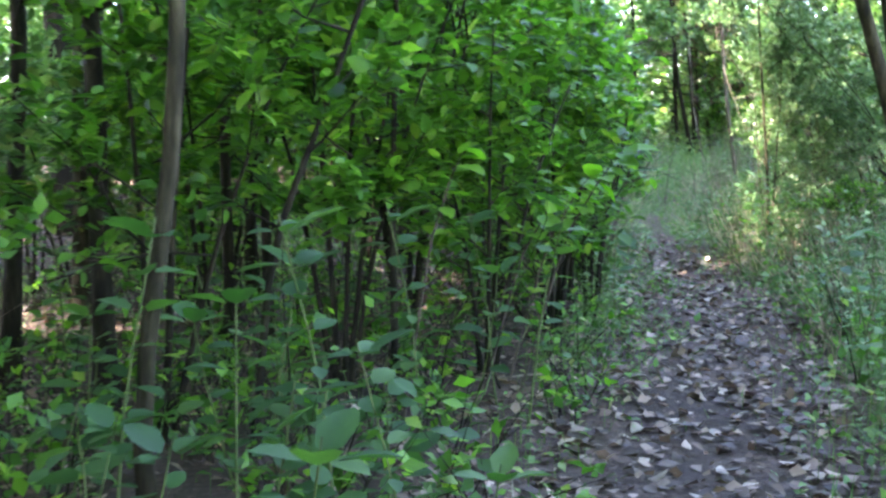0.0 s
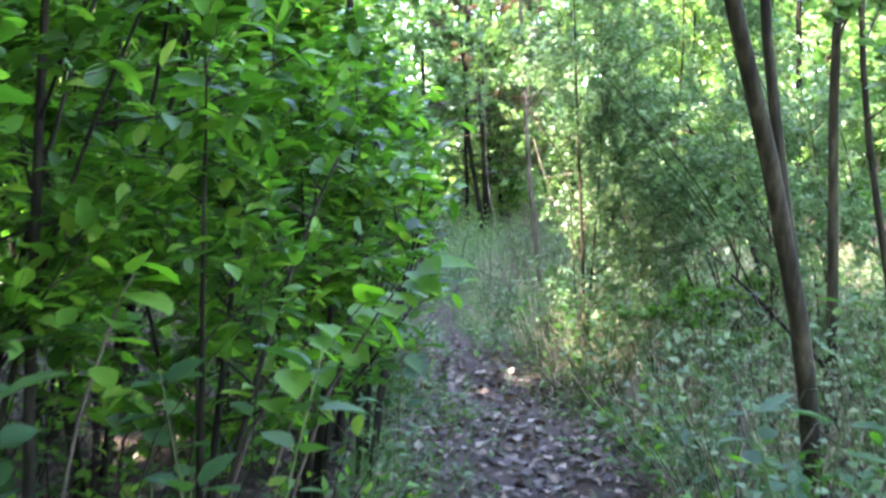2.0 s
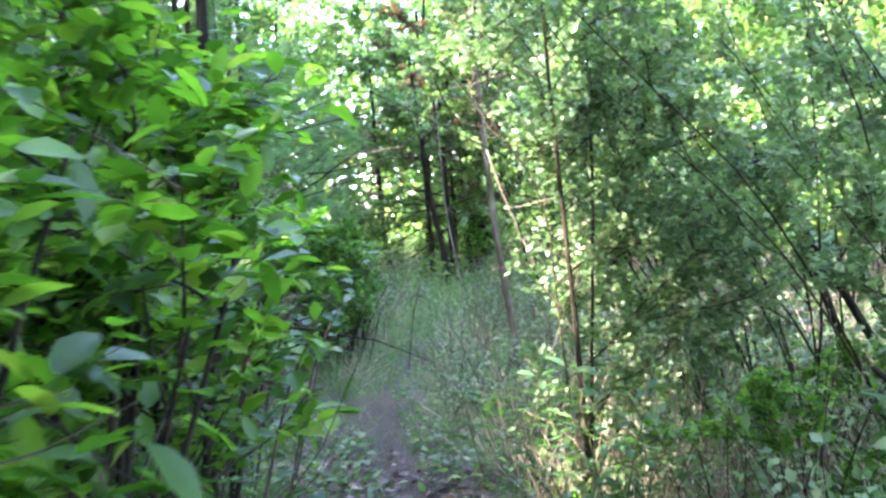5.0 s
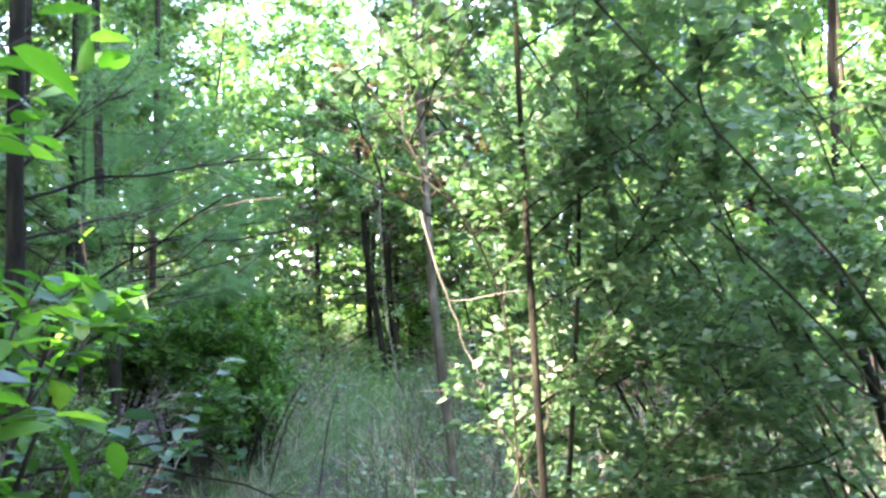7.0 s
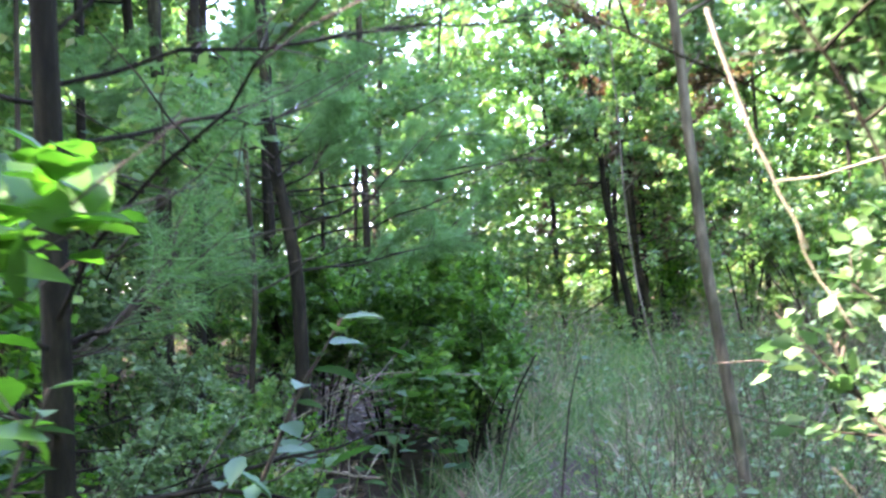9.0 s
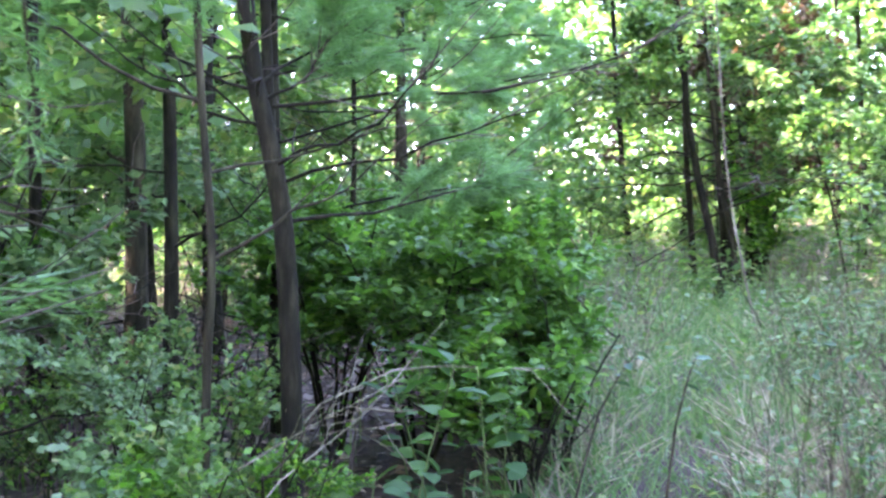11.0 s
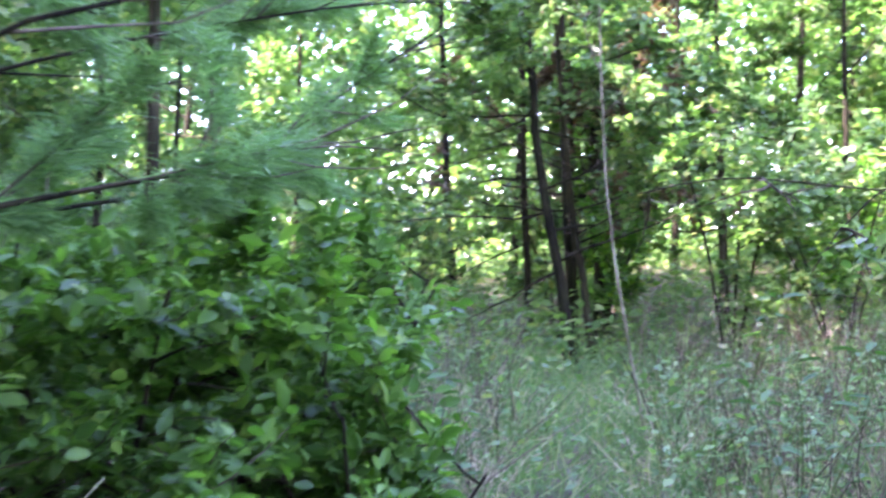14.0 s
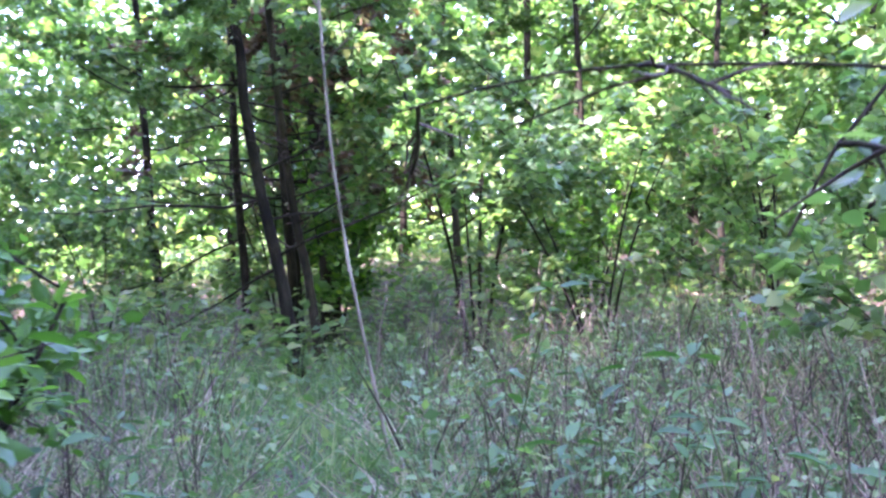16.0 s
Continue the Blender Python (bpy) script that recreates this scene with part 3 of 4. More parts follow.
# ------------------------------------------------------------------ the round glossy bush
for k, (x, y, high, out, cnt) in enumerate([(2.1, 17.9, 1.25, 0.62, 5200), (2.55, 18.3, 1.25, 0.6, 5200), (2.6, 17.2, 0.75, 0.32, 2600), (1.6, 18.3, 1.3, 0.65, 4200), (2.75, 18.9, 1.1, 0.45, 3000), (2.8, 17.75, 0.95, 0.35, 2800)]):
    rng = np.random.default_rng(800 + k)
    plant("glossy_bush", (x, y), shrub_stems(rng, 8, high, out, 0.013), "dense dark green bush with glossy leaves beside the grass", "bush", BARK_DARK, LEAF_BUSH, 810 + k, limbs=40, limb_len=0.55, limb_from=0.3,
          limb_tilt=0.35, twigs=6, twig_len=0.22, bare_below=0.8, hollow=0.75 if k == 0 else 0.5 if cnt > 4000 else 0.3 if k in (2, 5) else -1.0, leaves=int(cnt * 2.6), leaf=0.06, width=0.78, shape=BLADE_OVAL, flat=0.8, trunk_name="stem", group="glossy bushes", sides=5, gap=0.35)

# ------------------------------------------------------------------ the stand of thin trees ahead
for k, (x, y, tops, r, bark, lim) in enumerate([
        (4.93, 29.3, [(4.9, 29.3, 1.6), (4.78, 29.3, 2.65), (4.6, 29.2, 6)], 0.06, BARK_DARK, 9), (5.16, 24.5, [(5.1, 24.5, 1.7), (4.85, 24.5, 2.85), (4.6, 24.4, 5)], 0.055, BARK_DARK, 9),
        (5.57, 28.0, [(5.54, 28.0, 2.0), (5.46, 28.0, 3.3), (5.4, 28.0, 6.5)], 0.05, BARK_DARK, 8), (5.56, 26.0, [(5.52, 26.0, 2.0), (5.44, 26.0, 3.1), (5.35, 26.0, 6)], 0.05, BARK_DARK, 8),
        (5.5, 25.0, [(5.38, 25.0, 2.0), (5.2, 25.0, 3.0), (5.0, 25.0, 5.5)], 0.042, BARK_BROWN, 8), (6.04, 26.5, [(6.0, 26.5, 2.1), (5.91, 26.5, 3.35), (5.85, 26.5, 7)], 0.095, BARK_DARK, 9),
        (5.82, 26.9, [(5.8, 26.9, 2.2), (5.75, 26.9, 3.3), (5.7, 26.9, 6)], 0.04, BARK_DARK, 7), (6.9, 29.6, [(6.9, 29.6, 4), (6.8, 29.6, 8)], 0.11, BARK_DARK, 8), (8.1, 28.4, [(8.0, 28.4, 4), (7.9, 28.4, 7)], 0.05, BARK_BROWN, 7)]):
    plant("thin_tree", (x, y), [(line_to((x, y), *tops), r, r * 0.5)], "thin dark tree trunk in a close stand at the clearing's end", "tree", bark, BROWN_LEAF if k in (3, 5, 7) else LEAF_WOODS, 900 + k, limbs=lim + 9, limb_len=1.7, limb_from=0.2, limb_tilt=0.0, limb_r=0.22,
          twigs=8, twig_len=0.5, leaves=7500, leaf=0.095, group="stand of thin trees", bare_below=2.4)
f = (4.68, 21.0)
plant("pale_sapling", f, [(line_to(f, (4.6, 21.0, 1.4), (4.45, 21.0, 2.17), (4.39, 21.0, 2.73), (4.36, 21.0, 3.4), (4.3, 21.0, 4.4)), 0.0095, 0.006)], "bare pale sapling standing alone in the grass", "tree", BARK_ASH, LEAF_FINE, 46,
      limbs=6, limb_len=0.6, limb_from=0.5, limb_tilt=0.8, leaves=250, leaf=0.07)

# the oak-like bough hanging in from the side of the clearing
f = (5.0, 17.0)
plant("leaning_oak", f, [(line_to(f, (4.8, 17.0, 1.6), (4.45, 17.0, 2.2), (4.06, 17.0, 2.3), (3.91, 17.0, 2.24), (3.8, 17.0, 2.16), (3.74, 17.0, 2.1), (3.7, 17.0, 2.02)), 0.007, 0.002),
                         (line_to(f, (4.75, 17.0, 1.7), (4.3, 16.98, 2.18), (3.82, 17.0, 2.2), (3.74, 17.2, 2.23), (3.68, 17.4, 2.26), (3.61, 17.5, 2.25), (3.5, 17.6, 2.22)), 0.005, 0.002)],
      "young oak with low boughs hanging over the grass", "tree", BARK_BROWN, LEAF_WOODS, 47, limbs=9, limb_len=0.32, limb_from=0.55, limb_tilt=-0.2, limb_rise=-0.3, twigs=6, twig_len=0.18, leaves=520, leaf=0.033, shape=BLADE_OVAL, gap=0.5)
# ------------------------------------------------------------------ woods all round: a few grown kinds, copied
WOOD_RNG = np.random.default_rng(7)


def spots(rng, n, xr, yr, apart, gap, bad=None):
    got = []
    for _ in range(n * 30):
        if len(got) >= n:
            break
        p = np.array([rng.uniform(*xr), rng.uniform(*yr)])
        if trail_gap(p[0], p[1]) < gap or any(np.linalg.norm(p - q) < apart for q in got) or (bad and bad(p)):
            continue
        got.append(p)
    return got


def set_out(kinds, places, rng, lo=0.8, hi=1.2):
    """The grown kinds are moved to the first places; copies go to the others."""
    for i, (x, y) in enumerate(places):
        s = rng.uniform(lo, hi)
        m = Matrix.LocRotScale((x, y, height(x, y) - 0.04), Euler((rng.normal(0, 0.03), rng.normal(0, 0.03), rng.uniform(0, 6.28))), (s, s, s))
        if i < len(kinds):
            kinds[i].matrix_basis = m
        else:
            c = copy_thing(kinds[i % len(kinds)], m)
            c.scale = (s, s, s)


WOOD_TREES = [plant("woodland_tree", (0, -40 - 3 * k), [([np.zeros(3), (0.05, 0.05, 2.0), (0.1, -0.1, 4.5), (0, 0, 7.5 + k * 0.5)], 0.045 + 0.01 * k, 0.015)], "leafy young woodland tree with a straight dark trunk", "tree",
                    (BARK_DARK, BARK_BROWN)[k % 2], LEAF_WOODS, 1000 + k, limbs=11, limb_len=2.3, limb_from=0.1, limb_tilt=0.3, limb_r=0.3, twigs=8, twig_len=0.7, leaves=5400, leaf=0.135, shape=BLADE_FAR, group="woodland trees", spray=0.09) for k in range(5)]
places = (spots(WOOD_RNG, 13, (-11, -2.6), (5, 26.3), 1.5, 2.5) + spots(WOOD_RNG, 14, (-4, 1.28), (16.9, 28.7), 1.2, 1.5) + spots(WOOD_RNG, 19, (-5, 14), (25.7, 35.1), 1.5, 0.3, lambda p: 2.5 < p[0] < 9 and p[1] < 31.5) + spots(WOOD_RNG, 16, (7.6, 14), (9, 28.7), 1.5, 2.5)
          # the last set stands unseen left of the start, added to shade it
          + spots(WOOD_RNG, 6, (-8, 9), (-12, -4), 2.0, 1.5) + spots(WOOD_RNG, 12, (-9, -2.2), (-4, 5.5), 1.3, 2.2))
set_out(WOOD_TREES, places, WOOD_RNG)

UNDERGROWTH = [plant("undergrowth_shrub", (0, -60 - 3 * k), shrub_stems(np.random.default_rng(1100 + k), 4, 2.0, 0.8, 0.014), "leafy woodland shrub in the undergrowth", "shrub", BARK_DARK, (LEAF_WOODS, LEAF_FINE, LEAF_HAZEL)[k % 3], 1110 + k,
                     limbs=8, limb_len=1.0, limb_from=0.1, twigs=8, twig_len=0.45, leaves=2600, leaf=0.085, shape=BLADE_FAR, trunk_name="stem", group="undergrowth", sides=5) for k in range(4)]
# second set: unseen shrubs around the start, added to darken the foreground
places = (spots(WOOD_RNG, 13, (-5, -1.5), (1.5, 12), 0.8, 1.7) + spots(WOOD_RNG, 12, (-3.6, 3.8), (-5.5, 0.6), 0.8, 2.0) + spots(WOOD_RNG, 20, (-4, 1.12), (13.8, 22.8), 0.85, 1.5) + spots(WOOD_RNG, 16, (-0.46, 11), (24, 29.8), 1.0, 0.3) + spots(WOOD_RNG, 20, (6.8, 11), (8, 24), 1.0, 1.5))
set_out(UNDERGROWTH, places, WOOD_RNG, 0.75, 1.25)
for x, y in spots(WOOD_RNG, 12, (-0.14, 1.71), (14, 17.2), 0.4, 0.75) + spots(WOOD_RNG, 12, (3.3, 6.5), (7.5, 12.4), 0.8, 1.1):
    s = WOOD_RNG.uniform(0.3, 0.5)
    copy_thing(UNDERGROWTH[int(WOOD_RNG.integers(4))], Matrix.LocRotScale((x, y, height(x, y) - 0.02), Euler((0, 0, WOOD_RNG.uniform(0, 6.28))), None)).scale = (s, s, s)

# tall trees added to block sun and sky; their crowns stay mostly out of view
SHADE_TREES = [plant("shade_tree", (0, -80 - 3 * k), [([np.zeros(3), (0.1, 0, 4), (0, 0.15, 9), (0.1, 0.1, 14 + k)], 0.16 + 0.02 * k, 0.05)], "tall tree added for shade, its high leafy crown mostly unseen", "tree", (BARK_DARK, BARK_BROWN, BARK_DARK)[k], LEAF_CANOPY, 1200 + k,
              limbs=10, limb_len=4.4, limb_from=0.42, limb_tilt=0.5, limb_r=0.35, twigs=11, twig_len=1.2, leaves=5200, leaf=0.42, shape=BLADE_FAR, group="tall trees", spray=0.3) for k in range(3)]
# the strip kept free lets sun into the brush right of the path
places = spots(WOOD_RNG, 17, (-13, -3.2), (-9, 18.1), 2.4, 2.4, lambda p: 5.6 < p[1] < 10.8 and p[0] > -10) + spots(WOOD_RNG, 3, (12, 18), (0, 22.8), 4.0, 2.4) + spots(WOOD_RNG, 3, (-2, 8), (-12, -5), 3.0, 1.5)
# more of them, set by hand beside the start and the left side
places += [(-2.2, 0.8), (2.6, -0.6), (0.9, -4.0), (-2.6, 5.2), (-3.6, 3.2), (-6.5, 4.6), (-4.6, 14.5), (-6, 20), (-5, 24), (-3.2, 26.0)]
set_out(SHADE_TREES, places, WOOD_RNG, 0.85, 1.15)

# the far woods close the view all round


def far_woods(rng, n, label):
    a = np.where(rng.random(n * 3) < 0.6, rng.uniform(0.35, 2.8, n * 3), rng.uniform(0, 2 * np.pi, n * 3))
    d = rng.uniform(0, 1, n * 3)
    x, y = 2.0 + np.cos(a) * (17 + 14 * d), 15.0 + np.sin(a) * (24 + 14 * d)
    hump = 0.55 + 0.25 * np.sin(a * 23 + 3 * d) + 0.2 * np.sin(a * 51 + 1.0)
    z = (rng.random(n * 3) ** 1.15) * (5.0 + 9.5 * hump)
    ok = np.sin(x * 1.3 + z * 0.9) * np.cos(y * 1.1 - z * 0.7) * 0.5 + 0.5 > 0.55 * rng.random(n * 3)
    x, y, z = x[ok][:n], y[ok][:n], z[ok][:n]
    p = np.stack([x, y, land(x, y) + z], 1)
    ways = unit(rng.normal(0, 1, (len(x), 3)) * np.array([1, 1, 0.5]))
    ups = unit(np.array([0, 0, 0.8]) + rng.normal(0, 0.55, (len(x), 3)))
    return tagged(new("far_woods", quick_mesh("far_woods", *blades(p, ways, ups, 0.27 * rng.uniform(0.5, 1.4, len(x)), BLADE_FAR, 1.1), LEAF_WOODS)), label, "woods", kind="stuff")


far_woods(np.random.default_rng(77), 260000, "sunlit leafy woods closing the view all round")

# ------------------------------------------------------------------ seedlings and low leafy plants, leaf by leaf
SEED_RNG = np.random.default_rng(21)


def blade_mesh(name, shape, size, width, mat):
    v, t = shape
    return quick_mesh(name, v * np.array([size * width, size, size]), t, mat, True)


SEED_LEAVES = [blade_mesh("leaf", BLADE_OVAL, s, w, LEAF_SEEDLING) for s, w in ((0.12, 1.1), (0.09, 1.05), (0.14, 0.95))]
LANCE_LEAVES = [blade_mesh("leaf", BLADE_OVAL, s, w, LEAF_SEEDLING) for s, w in ((0.11, 0.55), (0.085, 0.6))]


def seedling(place, high, whorls, meshes, label, seed, group, scale=1.0):
    rng = np.random.default_rng(seed)
    root = thing("seedling", place, label, "plant", group)
    stem = bent(rng, (0, 0, -0.03), unit(np.array([rng.normal(0, 0.12), rng.normal(0, 0.12), 1])), high, 6, 0.06, 0.1)
    part("stem", quick_mesh("stem", *tube(stem, np.linspace(0.006, 0.002, 7), 5), GREEN_STEM, True), root)
    for i in range(whorls):
        u = 0.35 + 0.65 * (i + 0.5) / whorls if whorls > 1 else 1.0
        s, d = on_line(stem, u)
        for j in range(2 if i < whorls - 1 else 4):
            az = i * 1.6 + j * (math.pi if i < whorls - 1 else math.pi / 2) + rng.normal(0, 0.3)
            leaf = part("leaf", meshes[int(rng.integers(len(meshes)))], root)
            k = scale * rng.uniform(0.7, 1.2)
            leaf.matrix_local = Matrix.Translation(s) @ Euler((0, 0, az)).to_matrix().to_4x4() @ Matrix.Translation((0, 0.025, 0)) @ Euler((rng.normal(0.12, 0.25), rng.normal(0, 0.25), 0)).to_matrix().to_4x4() @ Matrix.Scale(k, 4)
    return root


broad = [seedling((0, -50 - k, 0), h, w, SEED_LEAVES, "low broad-leaved green seedling on the forest floor", 2100 + k, "seedlings left of the path") for k, (h, w) in enumerate([(0.75, 6), (0.55, 5), (0.95, 7), (0.4, 4)])]
places = [(-0.75, 2.6), (-0.45, 2.9), (-0.62, 3.35), (-0.25, 3.3), (-1.05, 3.1), (-0.95, 2.3), (-0.35, 3.9), (-0.05, 4.2), (-0.6, 4.3), (-1.3, 3.6)]
places += spots(SEED_RNG, 40, (-2.2, 0.5), (2.4, 7), 0.2, 0.5) + spots(SEED_RNG, 16, (0.57, 1.83), (8.5, 14.1), 0.25, 0.5) + spots(SEED_RNG, 6, (1.75, 2.9), (15.6, 17.0), 0.28, 0.45)
places += spots(SEED_RNG, 9, (1.4, 2.9), (4.2, 7.2), 0.3, 0.75)
set_out(broad, places, SEED_RNG, 0.85, 1.35)
lance = [seedling((0, -70 - k, 0), h, w, LANCE_LEAVES, "upright sprout with narrow pale green leaves", 2200 + k, "sprouts in the brush") for k, (h, w) in enumerate([(0.8, 6), (0.6, 5), (0.95, 7)])]
places = spots(SEED_RNG, 26, (2.46, 3.49), (10.1, 12.4), 0.16, 0.45) + spots(SEED_RNG, 20, (2.2, 4.2), (5.5, 10.4), 0.3, 0.55) + spots(SEED_RNG, 24, (2.86, 5.07), (16.5, 20.7), 0.4, 0.6)
set_out(lance, places, SEED_RNG, 0.7, 1.15)

# near sprigs with large leaves that reach towards the path
SPRIG_SHADED = [blade_mesh("leaf", BLADE_OVAL, s, w, LEAF_SPRIG_SHADED) for s, w in ((0.085, 0.8), (0.07, 0.85), (0.06, 0.85))]


SPRIG_BRIGHT = [blade_mesh("leaf", BLADE_OVAL, s, w, LEAF_SPRIG) for s, w in ((0.17, 1.05), (0.14, 1.1), (0.12, 1.1))]


def sprig_plant(foot, tip, leaves, seed, label, meshes):
    rng = np.random.default_rng(seed)
    b = np.array([foot[0], foot[1], height(*foot)])
    root = thing("sprig", b, label, "plant", "sprigs beside the path")
    t = np.array(tip) - b
    pts = np.array([on_line(np.array([(0, 0, -0.03), t * 0.45 + (0, 0, t[2] * 0.2), t * 0.8 + (0, 0, t[2] * 0.1), t]), u)[0] for u in np.linspace(0, 1, 9)])
    part("stem", quick_mesh("stem", *tube(pts, np.linspace(0.008, 0.002, 9), 5), TWIG, True), root)
    for i in range(leaves):
        u = 0.45 + 0.55 * (i + 1) / leaves
        s, d = on_line(pts, u)
        az = math.atan2(-d[0], d[1]) + (1 if i % 2 else -1) * rng.uniform(0.4, 1.3)
        leaf = part("leaf", meshes[int(rng.integers(3))], root)
        leaf.matrix_local = Matrix.Translation(s) @ Euler((0, 0, az)).to_matrix().to_4x4() @ Euler((rng.normal(-0.1, 0.25), rng.normal(0, 0.3), 0)).to_matrix().to_4x4() @ Matrix.Scale(rng.uniform(0.75, 1.15), 4)
    return root


for k, (foot, tip, n) in enumerate([((0.4, 6.2), (0.93, 5.98, 1.5), 13), ((0.35, 6.4), (0.8, 6.2, 1.38), 11), ((0.2, 6.1), (0.62, 5.95, 1.3), 9), ((-0.2, 5.6), (0.1, 5.5, 1.5), 8), ((0.3, 7.6), (0.75, 7.3, 1.35), 10),
                                    ((1.25, 10.75), (1.72, 10.52, 1.82), 9), ((1.2, 10.9), (1.7, 10.66, 2.08), 8), ((1.4, 10.4), (1.84, 10.22, 1.68), 8), ((1.45, 11.4), (1.77, 11.2, 1.68), 8), ((1.7, 12.0), (2.12, 11.7, 1.76), 10), ((1.65, 11.7), (1.98, 11.45, 1.56), 9),
                                    ((1.2, 11.9), (1.5, 11.75, 1.5), 9), ((1.8, 16.6), (2.0, 16.38, 1.58), 7), ((2.75, 16.8), (3.02, 16.5, 1.5), 8), ((3.1, 16.5), (3.2, 16.24, 1.5), 6)]):
    sprig_plant(foot, tip, n, 2300 + k, "leafy sprig with broad light green leaves beside the path", SPRIG_BRIGHT if k < 5 else SPRIG_SHADED)

# ------------------------------------------------------------------ grass, stalks, litter


def grass(name, rng, n, xr, yr, mat, size, label, lean=0.35, accept=None, shape=BLADE_STRIP, width=0.35):
    x, y = rng.uniform(*xr, n), rng.uniform(*yr, n)
    ok = accept(x, y, rng.random(n))
    x, y = x[ok], y[ok]
    p = np.stack([x, y, land(x, y) - 0.01], 1)
    ways = unit(np.stack([rng.normal(0, lean, len(x)), rng.normal(0, lean, len(x)), np.ones(len(x))], 1))
    ups = unit(rng.normal(0, 1, (len(x), 3)) * np.array([1, 1, 0.1]))
    s = size * rng.uniform(0.35, 1.2, len(x)) * np.clip(0.3 + trail_gap(x, y) / 1.3 + np.clip((y - 15) / 6, 0, 0.6), 0.3, 1)
    return tagged(new(name, quick_mesh(name, *blades(p, ways, ups, s, shape, width), mat)), label, "grass", kind="stuff")


def clump(x, y, f=1.0):
    return 0.5 + 0.5 * np.sin(x * 2.1 * f + 1.3 * np.sin(y * 1.7 * f)) * np.cos(y * 1.9 * f + 0.7 * x)


g = np.random.default_rng(31)
grass("tall_grass", g, 5000, (1.9, 7.5), (6.4, 12.9), GRASS, 0.5, "tall thin green grass in the brush", 0.5, lambda x, y, r: (trail_gap(x, y) > 0.75) & (r < 0.1 + 0.6 * clump(x, y)))
grass("dry_grass", g, 11000, (2.3, 7.5), (7.3, 12.9), DRY_GRASS, 0.5, "dry brown grass among the brush", 0.6, lambda x, y, r: (trail_gap(x, y) > 0.55) & (r < 0.15 + 0.8 * clump(x + 2, y)), width=0.25)
grass("clearing_grass", g, 40000, (1.9, 9), (11.6, 25.2), GRASS, 0.38, "thick uneven green grass of the clearing", 0.9, lambda x, y, r: (x > 1.95 + 0.1 * (y - 12)) & (r < (0.2 + 0.6 * clump(x, y)) * np.clip((y - 11.6) / 2.5, 0.1, 1)), width=0.24)
# extra pale blades around (4.35, 18.5) stand in for a patch of sunlight
grass("pale_grass", g, 34000, (2.54, 8), (13.3, 22.8), DRY_GRASS, 0.38, "pale dry grass, with a dense clump imitating a sunlit patch", 1.5, lambda x, y, r: (trail_gap(x, y) > 0.3) & (r < 0.15 + 0.8 * clump(x, y + 1) ** 1.5 + 0.9 * np.exp(-((x - 4.35) ** 2 + (y - 18.5) ** 2) / 0.35)), width=0.22)
grass("path_grass", g, 26000, (0.4, 5.1), (5.5, 21.7), GRASS, 0.26, "short sparse grass along the footpath", 0.7, lambda x, y, r: (trail_gap(x, y) < 0.9) & (r < np.clip((y - 5.5) / 7, 0.04, 1) * (0.3 + 0.7 * clump(x, y, 1.7))))
grass("woodland_grass", g, 7000, (-4, 1.6), (3, 19.8), GRASS, 0.25, "sparse short grass under the shrubs", 0.6, lambda x, y, r: (trail_gap(x, y) > 0.5) & (r < clump(x, y) ** 2))


def stalks(name, rng, n, xr, yr, label, mat, lo, hi, accept, leaf=0):
    pieces = []
    for _ in range(n):
        x, y = rng.uniform(*xr), rng.uniform(*yr)
        if not accept(x, y):
            continue
        ln = bent(rng, (x, y, height(x, y) - 0.02), unit(np.array([rng.normal(0, 0.32), rng.normal(0, 0.32), 1])), rng.uniform(lo, hi), 5, 0.16)
        pieces.append(tube(ln, np.linspace(0.0025 + 0.007 * rng.random() ** 3, 0.0012, 6), 3))
    return tagged(new(name, quick_mesh(name, *joined(pieces), mat)), label, "stalks", kind="stuff")


stalks("brush_stalks", g, 1300, (2.2, 6.5), (6.5, 12.9), "thin dry weed stalks leaning in the brush", STALK, 0.3, 1.15, lambda x, y: trail_gap(x, y) > 0.6)
stalks("brush_stems", g, 800, (2.2, 7), (5.5, 12.9), "thin dark stems in the brush", BARK_DARK, 0.25, 1.1, lambda x, y: trail_gap(x, y) > 0.75)
stalks("clearing_stalks", g, 1500, (2.86, 9), (12.9, 24), "dry weed stalks standing in the clearing", STALK, 0.4, 1.0, lambda x, y: trail_gap(x, y) > 0.5)
stalks("clearing_stems", g, 1700, (2.94, 9), (13.7, 24), "thin brown twiggy stems tangled in the clearing", TWIG, 0.3, 1.0, lambda x, y: trail_gap(x, y) > 0.4)
stalks("shade_stems", g, 420, (-5, 1.42), (4, 21.7), "thin bare stems in the shade under the shrubs", BARK_DARK, 0.4, 1.6, lambda x, y: trail_gap(x, y) > 0.7)


